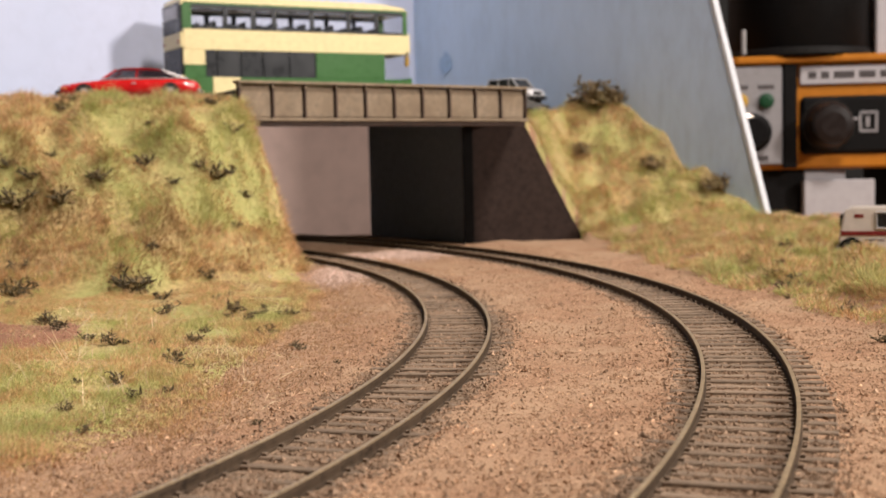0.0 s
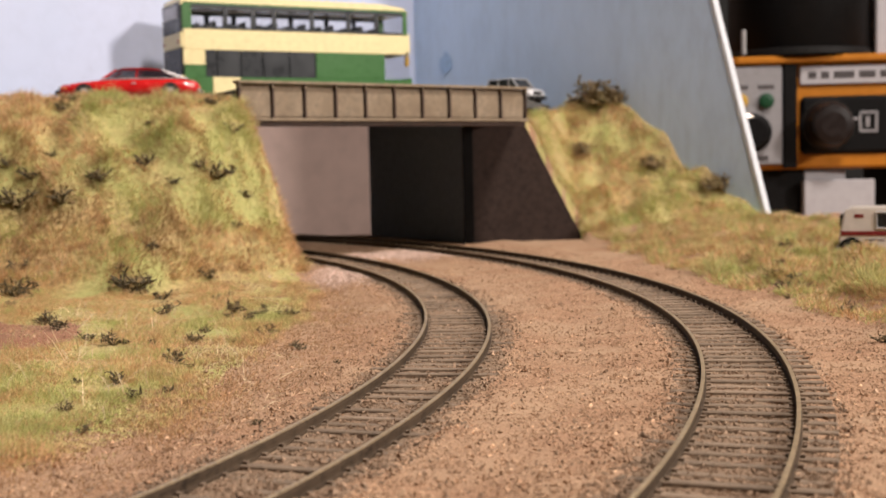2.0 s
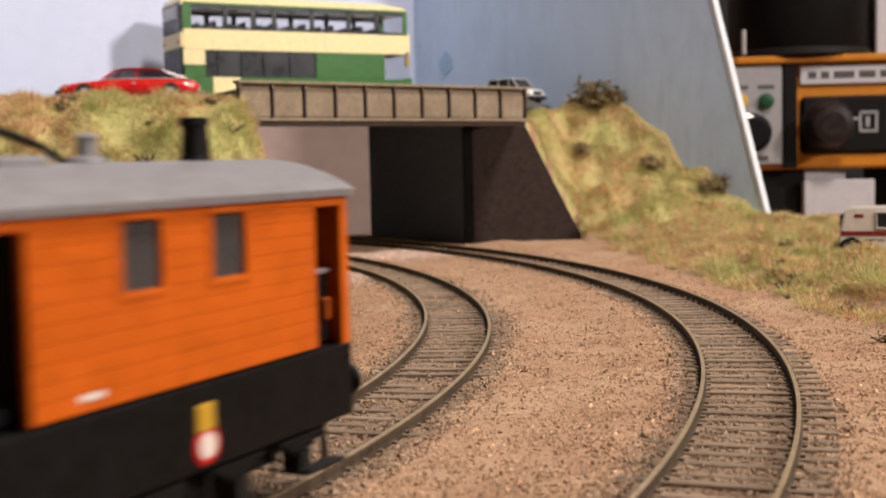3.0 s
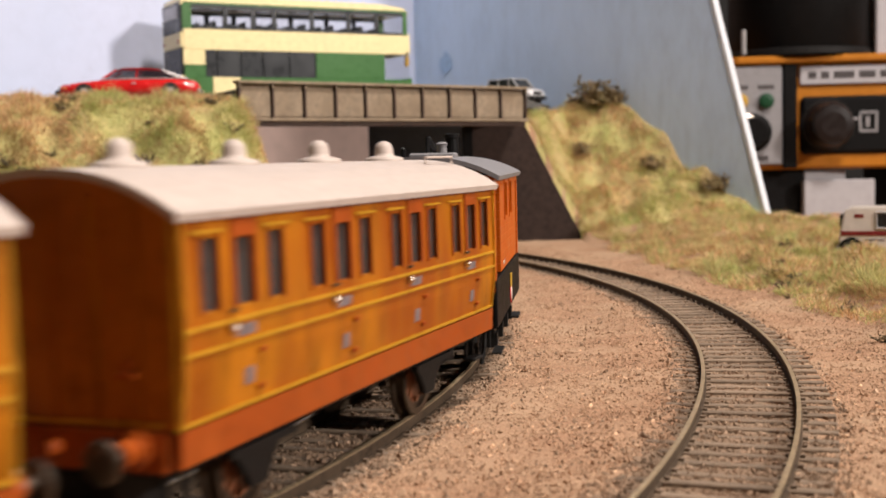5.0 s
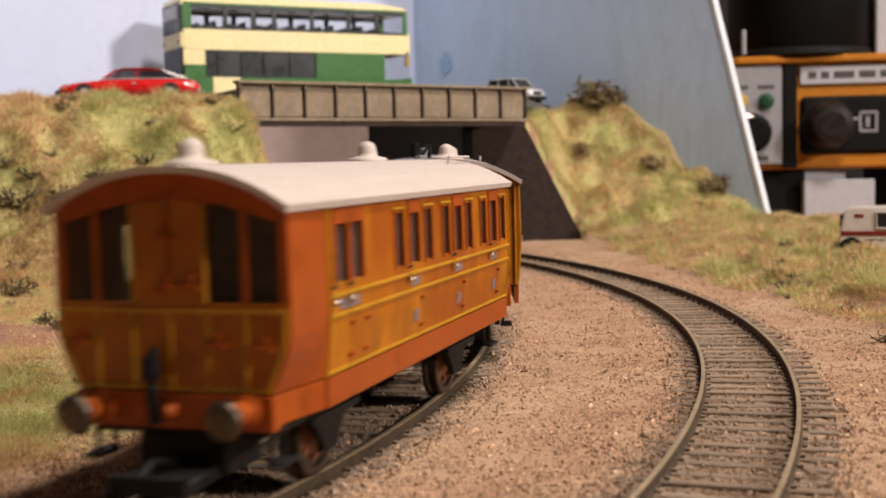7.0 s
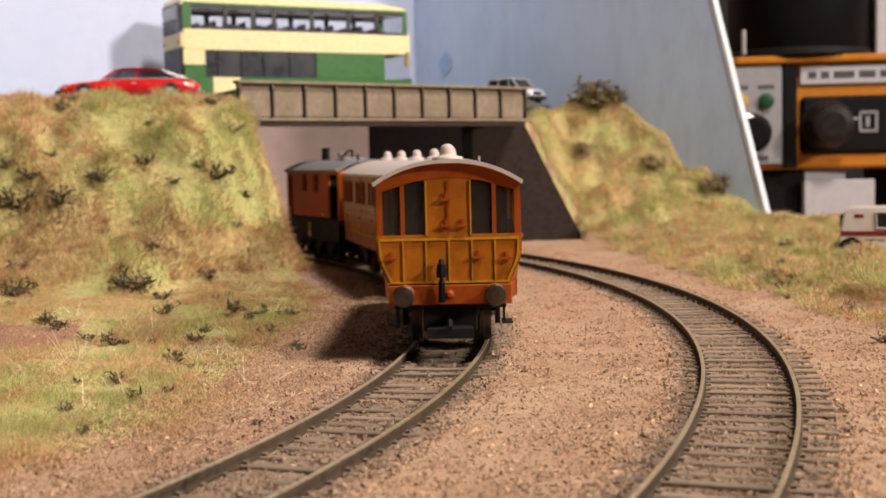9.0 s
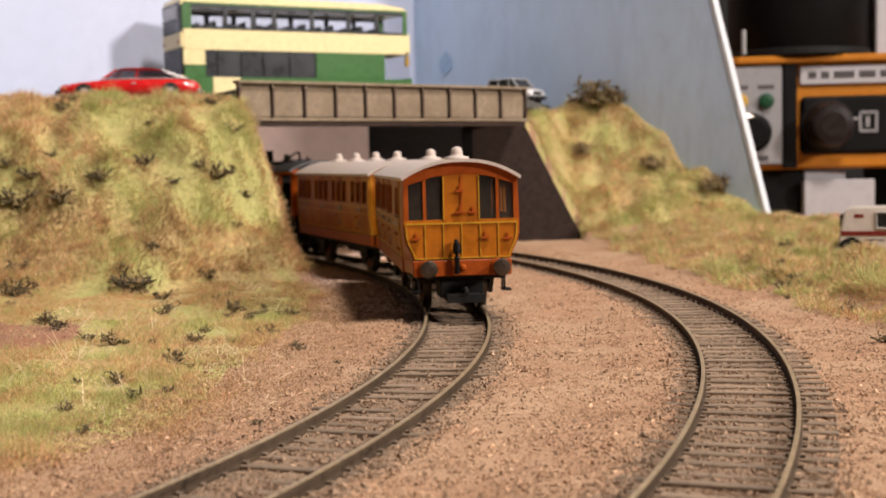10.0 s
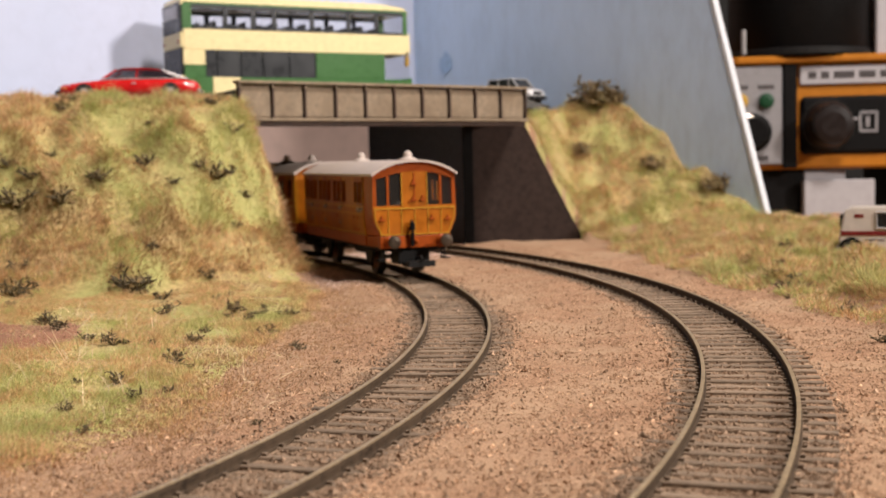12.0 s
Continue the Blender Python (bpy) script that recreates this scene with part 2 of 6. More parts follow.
def tube(bm, points, r0, r1=None, seg=6):
    """A tapered tube through points."""
    r1 = r0 if r1 is None else r1
    pts = [Vector(p) for p in points]
    rings = []
    for i, p in enumerate(pts):
        d = (pts[min(i + 1, len(pts) - 1)] - pts[max(i - 1, 0)]).normalized()
        q = d.to_track_quat("Z", "Y").to_matrix()
        r = r0 + (r1 - r0) * i / (len(pts) - 1)
        rings.append([bm.verts.new(p + q @ Vector((r * math.cos(2 * math.pi * k / seg), r * math.sin(2 * math.pi * k / seg), 0)))
                      for k in range(seg)])
    for a, b in zip(rings, rings[1:]):
        for i in range(seg):
            bm.faces.new((a[i], a[(i + 1) % seg], b[(i + 1) % seg], b[i]))
    bm.faces.new(list(reversed(rings[0])))
    bm.faces.new(rings[-1])
    return bm


def prism(bm, outline, axis, a, b, m=None):
    """An outline of (u, v) pairs pushed along axis from a to b. axis x: (u, v) = (y, z); axis y: (x, z); axis z: (x, y)."""
    def at(u, v, w):
        p = {"x": (w, u, v), "y": (u, w, v), "z": (u, v, w)}[axis]
        return m @ Vector(p) if m else p
    n = len(outline)
    va = [bm.verts.new(at(u, v, a)) for u, v in outline]
    vb = [bm.verts.new(at(u, v, b)) for u, v in outline]
    bm.faces.new(list(reversed(va)))
    bm.faces.new(vb)
    for i in range(n):
        bm.faces.new((va[i], va[(i + 1) % n], vb[(i + 1) % n], vb[i]))
    bmesh.ops.recalc_face_normals(bm, faces=bm.faces)
    return bm


def thing(name, label, category, group="", m=None, kind=""):
    ob = tagged(new(name), label, category, group, kind)
    if m is not None:
        ob.matrix_world = m
    return ob


AXIS_X = pose(0, 0, 0, 0, 90, 0)
AXIS_Y = pose(0, 0, 0, 90, 0, 0)
# ---- the lie of the land ----
RAIL_GAUGE = 0.0165
# centre, radius, and the wider radius to which each line eases beyond EASED radians
INNER = (-0.4527, 0.3396, 0.4479 + 0.5 * RAIL_GAUGE, 0.54)
OUTER = (-0.4307, 0.3489, 0.4939 + 0.5 * RAIL_GAUGE, 0.58)
EASED = 0.1
ROAD_Z = 0.0765
GROUND_Z = -0.0025
rng = np.random.default_rng(4)


def ease(a):
    a = np.clip(a, 0, 1)
    return a * a * (3 - 2 * a)


def wave_field(seed, count, low, high):
    """A smooth random field as a sum of plane waves."""
    g = np.random.default_rng(seed)
    k = g.uniform(low, high, count)[:, None] * np.stack([np.cos(a := g.uniform(0, 6.283, count)), np.sin(a)], 1)
    ph = g.uniform(0, 6.283, count)

    def value(x, y):
        out = 0
        for (kx, ky), p in zip(k, ph):
            out = out + np.sin(kx * x + ky * y + p)
        return out / math.sqrt(count)
    return value


BUMPS = wave_field(1, 9, 60, 190)
LUMPS = wave_field(2, 9, 200, 600)
PATCH = wave_field(3, 8, 40, 120)
TUSSOCK = wave_field(6, 9, 140, 330)
MOTTLE = wave_field(9, 12, 420, 1300)


def far_centre(track):
    d = track[2] - track[3]
    return track[0] + d * math.cos(EASED), track[1] + d * math.sin(EASED)


def ring(x, y, track):
    """How far from the centre of the curve; the middle of the line lies at track[2]."""
    cx, cy = far_centre(track)
    far = np.arctan2(y - track[1], x - track[0]) > EASED
    return np.where(far, track[2] - track[3] + np.hypot(x - cx, y - cy), np.hypot(x - track[0], y - track[1]))


def line_at(track, s, offset=0.0):
    """Place and bearing s metres along a line from its rightmost point."""
    turn = EASED * track[2]
    if s <= turn:
        a, cx, cy, r = s / track[2], track[0], track[1], track[2]
    else:
        (cx, cy), r = far_centre(track), track[3]
        a = EASED + (s - turn) / r
    return cx + (r + offset) * math.cos(a), cy + (r + offset) * math.sin(a), a


def left_bank(x, y):
    """Height of the bank inside the curve, cut off steeply along the line."""
    r = np.hypot(x - INNER[0], y - INNER[1])
    side = ease((INNER[2] - 0.0240 - 0.007 * ease((y - 0.38) / 0.06) - r) / 0.011)
    start = 0.425 + 0.9 * np.maximum(0, x + 0.105)
    front = ease((y - start + 0.003 * BUMPS(x, y)) / 0.108)
    back = ease((0.655 - y) / 0.02)
    return 0.0733 * np.minimum(side, front ** 0.8) * back


def right_bank(x, y):
    """Height of the bank outside the curve: a slope up to the board, highest beside the bridge."""
    d = y - 0.690
    slope = 0.52 * (d + np.sqrt(d * d + 0.00035)) - 0.0015
    wall_top = np.interp(x, [0.03, 0.046, 0.0775], [0.074, 0.064, 0.0])
    behind = np.where(y > 0.686 + 0.2 * (x - 0.0143), wall_top + np.maximum(slope, 0), 0)
    h = np.where(x > 0.0775, slope, np.where(x > 0.03, behind, 0))
    cap = np.interp(x, [0.03, 0.05, 0.075, 0.09], [0.064, 0.069, 0.074, 0.080])
    return np.clip(h, 0, cap) * (y > 0.52) * (y < 0.905 - 1.084 * (x + 0.02))


def land(x, y):
    z = GROUND_Z + (0.00030 * BUMPS(x, y) + 0.00018 * LUMPS(x, y)) * (y < 0.70)
    off = np.abs(ring(x, y, INNER) - INNER[2])
    both = np.minimum(off, np.abs(ring(x, y, OUTER) - OUTER[2]))
    z = np.where(both < 0.0155, -0.00260 + 0.00012 * LUMPS(x, y), z)
    z = np.where(off < 0.0155, -0.00246 + 0.00026 * LUMPS(x, y), z)
    z = z + 0.0005 * ease((off - 0.0098) / 0.003) * (1 - ease((off - 0.020) / 0.012))
    inside = OUTER[2] - ring(x, y, OUTER)
    z = z + 0.0005 * ease((inside - 0.0098) / 0.003) * (1 - ease((inside - 0.020) / 0.012))
    verge = ease((INNER[2] - 0.026 - ring(x, y, INNER)) / 0.05) * (0.0022 + 0.0008 * BUMPS(x, y))
    level = 1 - 0.75 * ease((np.hypot((x - 0.205) / 1.4, y - 0.507) < 0.034) * 1.0)
    verge2 = ease((ring(x, y, OUTER) - OUTER[2] - 0.03) / 0.03) * (0.0030 + 0.0016 * BUMPS(x, y) + 0.0018 * TUSSOCK(x, y) + 0.0035 * ease((x - 0.105) / 0.03) * ease((y - 0.535) / 0.05)) * ease((0.30 - x) / 0.06) * ease((x - 0.078) / 0.03) * level
    lb, rb = left_bank(x, y), right_bank(x, y)
    lumpy = (0.0008 * LUMPS(x, y) + 0.0012 * BUMPS(x, y) + 0.0015 * TUSSOCK(x, y)) * (1 - 0.7 * ease((np.maximum(lb, rb) - 0.058) / 0.016))
    return z + verge + verge2 + lb + rb + lumpy * ease(np.maximum(lb, rb) / 0.03)


def near_track(x, y):
    """Distance to the nearest track's middle line."""
    return np.minimum(np.abs(ring(x, y, INNER) - INNER[2]), np.abs(ring(x, y, OUTER) - OUTER[2]))


def mesh_object(name, verts, faces, material, smooth=False):
    me = bpy.data.meshes.new(name)
    verts, faces = np.asarray(verts, np.float32), np.asarray(faces, np.int32)
    me.vertices.add(len(verts))
    me.vertices.foreach_set("co", verts.ravel())
    n = faces.shape[1]
    me.loops.add(faces.size)
    me.loops.foreach_set("vertex_index", faces.ravel())
    me.polygons.add(len(faces))
    me.polygons.foreach_set("loop_start", np.arange(0, faces.size, n, dtype=np.int32))
    me.polygons.foreach_set("use_smooth", np.full(len(faces), smooth))
    me.update(calc_edges=True)
    me.validate()
    me.materials.append(material)
    return new(name, me)


def bare_patch(x, y):
    """The reddish earth that no grass covers."""
    u, v = (x + 0.129 + 0.25 * (y - 0.325)) / 0.030, (y - 0.324) / 0.032
    return u * u + v * v + 0.45 * PATCH(x, y) + 0.12 * LUMPS(x, y) < 1


def left_cover(x, y):
    """How thickly grass covers the flat verge inside the curve, 0 to 1."""
    r = INNER[2] - ring(x, y, INNER)
    return ease((r - 0.030 - 0.007 * PATCH(x, y)) / 0.022) * np.clip(0.95 + 0.22 * PATCH(x, y), 0, 1)


def build_ground():
    xs = np.concatenate([np.linspace(-1.3, -0.34, 40), np.linspace(-0.33, 0.27, 331), np.linspace(0.275, 0.36, 12)])
    ys = np.concatenate([np.linspace(-0.8, 0.09, 50), np.linspace(0.095, 0.776, 400)])
    X, Y = np.meshgrid(xs, ys)
    Z = land(X, Y)
    Z = Z + rng.normal(0, 0.00012, Z.shape) * (Y < 0.75)
    Z = np.where((X > 0.27), np.minimum(Z, -0.004), Z)
    verts = np.stack([X, Y, Z], -1).reshape(-1, 3)
    nx, ny = len(xs), len(ys)
    i = (np.arange(ny - 1)[:, None] * nx + np.arange(nx - 1)[None]).ravel()
    faces = np.stack([i, i + 1, i + nx + 1, i + nx], 1)
    ground = tagged(mesh_object("ground", verts, faces, EARTH, True), "brown ballast and soil sheet of the layout", "ground", kind="structure")
    ground.data.materials.append(SOIL)
    c = verts[faces].mean(1)
    ground.data.materials.append(RED_SOIL)
    ground.data.materials.append(TRACK_DIRT)
    grassy = ((left_bank(c[:, 0], c[:, 1]) + right_bank(c[:, 0], c[:, 1]) > 0.004) | (left_cover(c[:, 0], c[:, 1]) > 0.45)).astype(np.int32)
    grassy = np.where(bare_patch(c[:, 0], c[:, 1]) & (left_bank(c[:, 0], c[:, 1]) < 0.004), 2, grassy).astype(np.int32)
    grassy = np.where(near_track(c[:, 0], c[:, 1]) < 0.0125 + 0.002 * LUMPS(c[:, 0], c[:, 1]), 3, grassy).astype(np.int32)
    ground.data.polygons.foreach_set("material_index", grassy)
    board = part("baseboard", rbox(-1.3, 0.36, -0.8, 0.778, -0.03, -0.0105, 0.001), BOARD_EDGE)
    tagged(board, "plywood baseboard under the layout", "baseboard", kind="structure")


build_ground()


def grains(name, label, category, x, y, z, size, material):
    """Small angular stones as one mesh."""
    n = len(x)
    base = np.array([[1, 0, 0], [-0.5, 0.87, 0], [-0.5, -0.87, 0], [0, 0, 1], [0.2, 0.1, -0.8], [0.5, 0.6, 0.6]])
    p = base[None] + 0.35 * rng.normal(size=(n, 6, 3))
    a = rng.uniform(0, 6.283, n)
    ca, sa = np.cos(a)[:, None], np.sin(a)[:, None]
    px, py = p[..., 0] * ca - p[..., 1] * sa, p[..., 0] * sa + p[..., 1] * ca
    v = np.stack([px, py, p[..., 2]], -1) * size[:, None, None] + np.stack([x, y, z], -1)[:, None]
    f = np.array([[0, 5, 3], [5, 1, 3], [1, 2, 3], [2, 0, 3], [0, 4, 2], [2, 4, 1], [1, 4, 0], [0, 1, 5]])
    faces = (np.arange(n)[:, None, None] * 6 + f[None]).reshape(-1, 3)
    tagged(mesh_object(name, v.reshape(-1, 3), faces, material), label, category, kind="stuff")


def off_rails(x, y):
    ok = np.ones(len(x), bool)
    for trk in (INNER, OUTER):
        off = np.abs(ring(x, y, trk) - trk[2])
        ok &= ~((off > 0.0072) & (off < 0.0093))
    return ok


def scatter_ballast(count):
    """Fine stones, thickest beside and between the rails, in drifts of coarser and finer grain."""
    y = 0.13 + 0.62 * rng.random(count * 2) ** 1.35
    x = (rng.random(count * 2) * 2 - 1) * (0.40 * y + 0.01)
    ok = (left_bank(x, y) < 0.003) & (right_bank(x, y) < 0.003) & (ring(x, y, INNER) > INNER[2] - 0.06 + 0.012 * PATCH(x, y))
    ok |= bare_patch(x, y) & (rng.random(len(x)) < 0.5) & (left_bank(x, y) < 0.003)
    ok &= (ring(x, y, OUTER) < OUTER[2] + 0.045) & off_rails(x, y)
    x, y = x[ok][:count], y[ok][:count]
    n = len(x)
    size = rng.uniform(0.00010, 0.00027, n) * (1 + 0.8 * (rng.random(n) > 0.95)) * (1 + 0.18 * LUMPS(x, y))
    inside = near_track(x, y) < 0.015
    size = np.where(inside, size * 0.8, size)
    z = land(x, y) + size * 0.22
    for name, label, m, material in (("ballast", "fine brown granular ballast round the tracks", ~inside, STONE),
                                     ("track_ballast", "dull taupe grit between the sleepers", inside, CRUMB)):
        grains(name, label, "ballast", x[m], y[m], z[m], size[m], material)


def scatter_crumbs(count):
    """Dark crumbs of dirt between the sleepers, along the rails and in drifts over the ballast."""
    y = 0.14 + 0.50 * rng.random(count * 12) ** 1.4
    x = (rng.random(count * 12) * 2 - 1) * (0.40 * y + 0.01)
    d = near_track(x, y)
    chance = np.where(d < 0.017, 0.75, 0.03 + 0.10 * ease(TUSSOCK(x, y) - 0.6))
    ok = off_rails(x, y) & (rng.random(len(x)) < chance) & (left_cover(x, y) < 0.6) & (left_bank(x, y) < 0.003) & (ring(x, y, OUTER) < OUTER[2] + 0.04)
    x, y = x[ok][:count], y[ok][:count]
    n = len(x)
    size = rng.uniform(0.00018, 0.00042, n) * (1 + 0.7 * (rng.random(n) > 0.96))
    grains("dirt_crumbs", "dark brown crumbs of dirt among sleepers and ballast", "dirt", x, y, land(x, y) + size * 0.3, size, CRUMB)


scatter_ballast(125000)
scatter_crumbs(15000)


def scatter_chalk(count):
    """Pale pinkish grit spilt beside the inner line near the bridge."""
    x = np.concatenate([rng.normal(-0.043, 0.007, count), rng.normal(-0.022, 0.013, count)])
    y = np.concatenate([rng.normal(0.495, 0.020, count), rng.normal(0.598, 0.016, count)])
    ok = (near_track(x, y) > 0.011) & (left_bank(x, y) < 0.003)
    x, y = x[ok], y[ok]
    size = rng.uniform(0.00012, 0.00042, len(x))
    grains("chalk_grit", "pale pinkish grit spilt over the ballast", "grit", x, y, land(x, y) + size * 0.3, size, CHALK)


scatter_chalk(6000)

# where the grass is greener or browner: x, y and the two half widths of each patch
LEFT_GREEN = ((-0.136, 0.502, 0.0081, 0.009), (-0.1256, 0.498, 0.008, 0.012), (-0.1415, 0.530, 0.0097, 0.0097), (-0.1281, 0.5115, 0.0082, 0.017),
              (-0.1162, 0.492, 0.0056, 0.0087), (-0.0908, 0.518, 0.0083, 0.018), (-0.0862, 0.510, 0.0082, 0.0146), (-0.0902, 0.4974, 0.0068, 0.006),
              (-0.0922, 0.4797, 0.0077, 0.006), (-0.1205, 0.463, 0.0053, 0.0148), (-0.0744, 0.496, 0.008, 0.007), (-0.1648, 0.461, 0.0063, 0.0066),
              (-0.1082, 0.539, 0.0074, 0.0074))
LEFT_BROWN = ((-0.1311, 0.4755, 0.0059, 0.0056), (-0.1427, 0.4658, 0.0075, 0.0056), (-0.148, 0.4613, 0.0053, 0.0047), (-0.1064, 0.4593, 0.0074, 0.015),
              (-0.1021, 0.4868, 0.0063, 0.005), (-0.1191, 0.5244, 0.0067, 0.0168), (-0.1663, 0.4812, 0.0062, 0.0052), (-0.1619, 0.4692, 0.0065, 0.0048))
VERGE_GREEN = ((-0.074, 0.2178, 0.0075, 0.018), (-0.0632, 0.2389, 0.006, 0.0181), (-0.0803, 0.290, 0.0047, 0.014), (-0.0681, 0.3396, 0.0062, 0.0187),
               (-0.0514, 0.3629, 0.0075, 0.0225), (-0.0756, 0.247, 0.0057, 0.017), (-0.0882, 0.2473, 0.0045, 0.0136), (-0.0937, 0.3397, 0.0039, 0.0117))
VERGE_BROWN = ((-0.0526, 0.2851, 0.0065, 0.0196), (-0.0493, 0.3161, 0.0058, 0.0174), (-0.0647, 0.1895, 0.0052, 0.0157), (-0.063, 0.2113, 0.0044, 0.0131),
               (-0.054, 0.2186, 0.005, 0.015), (-0.0501, 0.2344, 0.0043, 0.0129), (-0.1306, 0.3897, 0.0072, 0.0215), (-0.1113, 0.3561, 0.0049, 0.0147),
               (-0.072, 0.445, 0.016, 0.014), (-0.052, 0.415, 0.008, 0.020), (-0.098, 0.425, 0.012, 0.010))
RIGHT_GREEN = ((0.0594, 0.715, 0.0098, 0.0095), (0.1212, 0.692, 0.0095, 0.0175), (0.1742, 0.693, 0.0095, 0.0095), (0.0997, 0.680, 0.0078, 0.0156),
               (0.1427, 0.491, 0.0079, 0.0237), (0.1944, 0.632, 0.0073, 0.0218), (0.1266, 0.711, 0.0082, 0.0085), (0.1079, 0.461, 0.0063, 0.019),
               (0.1318, 0.376, 0.0043, 0.0129))
RIGHT_BROWN = ((0.0858, 0.7516, 0.0103, 0.0109), (0.0927, 0.742, 0.0119, 0.0095), (0.1024, 0.736, 0.0095, 0.0093), (0.136, 0.719, 0.0099, 0.0104),
               (0.1787, 0.646, 0.0089, 0.0267), (0.1602, 0.486, 0.0067, 0.0201), (0.1207, 0.481, 0.0055, 0.0165), (0.1318, 0.403, 0.0046, 0.0139),
               (0.0961, 0.620, 0.0071, 0.0213), (0.050, 0.692, 0.010, 0.008), (0.068, 0.692, 0.010, 0.008))


def patches(x, y, places):
    """How deep inside the nearest patch, 0 to 1, with soft ragged rims."""
    out = np.zeros(len(x))
    ragged = 1 + 0.25 * LUMPS(x, y)
    for cx, cy, rx, ry in places:
        out = np.maximum(out, np.exp(-0.8 * (((x - cx) / rx) ** 2 + ((y - cy) / ry) ** 2) * ragged))
    return out


def slope_of(x, y):
    e = 0.0006
    return (land(x + e, y) - land(x - e, y)) / (2 * e), (land(x, y + e) - land(x, y - e)) / (2 * e)


def fibres(name, label, x, y, length, spread, width, material, upright=0.5):
    """Curved tapering fibres, standing between upright and square to the ground."""
    n = len(x)
    gx, gy = slope_of(x, y)
    k = np.sqrt(1 + gx * gx + gy * gy)
    nrm = np.stack([-gx / k, -gy / k, 1 / k], 1)
    d = nrm * (1 - upright) + np.array([[0, 0, upright]]) + rng.normal(0, 1, (n, 3)) * np.reshape(spread, (-1, 1))
    swirl = 2.2 * TUSSOCK(x + 0.3, y) + 1.6 * LUMPS(y, x)
    d = d + 0.55 * np.stack([np.cos(swirl), np.sin(swirl), 0 * swirl], 1)
    below = (d * nrm).sum(1, keepdims=True)
    d = d + nrm * np.maximum(0.12 - below, 0)
    d /= np.linalg.norm(d, axis=1, keepdims=True)
    side = np.cross(d, rng.normal(size=(n, 3)))
    side /= np.linalg.norm(side, axis=1, keepdims=True)
    bend = np.cross(d, side)
    base = np.stack([x, y, land(x, y)], 1) - nrm * 0.0004
    ln = length[:, None]
    mid = base + d * ln * 0.55
    tip = base + d * ln + (bend * rng.uniform(-0.35, 0.35, (n, 1)) - np.array([[0, 0, 0.12]])) * ln
    off = side * width[:, None]
    v = np.stack([base - off, base + off, mid + off * 0.85, mid - off * 0.85, tip], 1)
    q = np.arange(n)[:, None] * 5
    f = np.concatenate([q + [[0, 1, 2]], q + [[0, 2, 3]], q + [[3, 2, 4]]])
    return tagged(mesh_object(name, v.reshape(-1, 3), f, material), label, "grass", kind="stuff")


def three_tones(where, x, y, length, spread, width, green, brown, upright=0.5):
    """The same grass in straw, green and brown fibres, mingled more or less."""
    u = np.clip(0.5 + 0.26 * MOTTLE(x, y) + 0.20 * rng.normal(size=len(x)), 0, 1)
    tone = np.where(u < green, 1, np.where(u > 1 - brown, 2, 0))
    for k, (colour, material) in enumerate((("straw-coloured", FIBRE_STRAW), ("fresh green", FIBRE_GREEN), ("dry brown", FIBRE_BROWN))):
        m = tone == k
        fibres("grass_" + where.replace(" ", "_"), colour + " static grass fibres on the " + where, x[m], y[m], length[m], spread[m], width[m], material, upright)


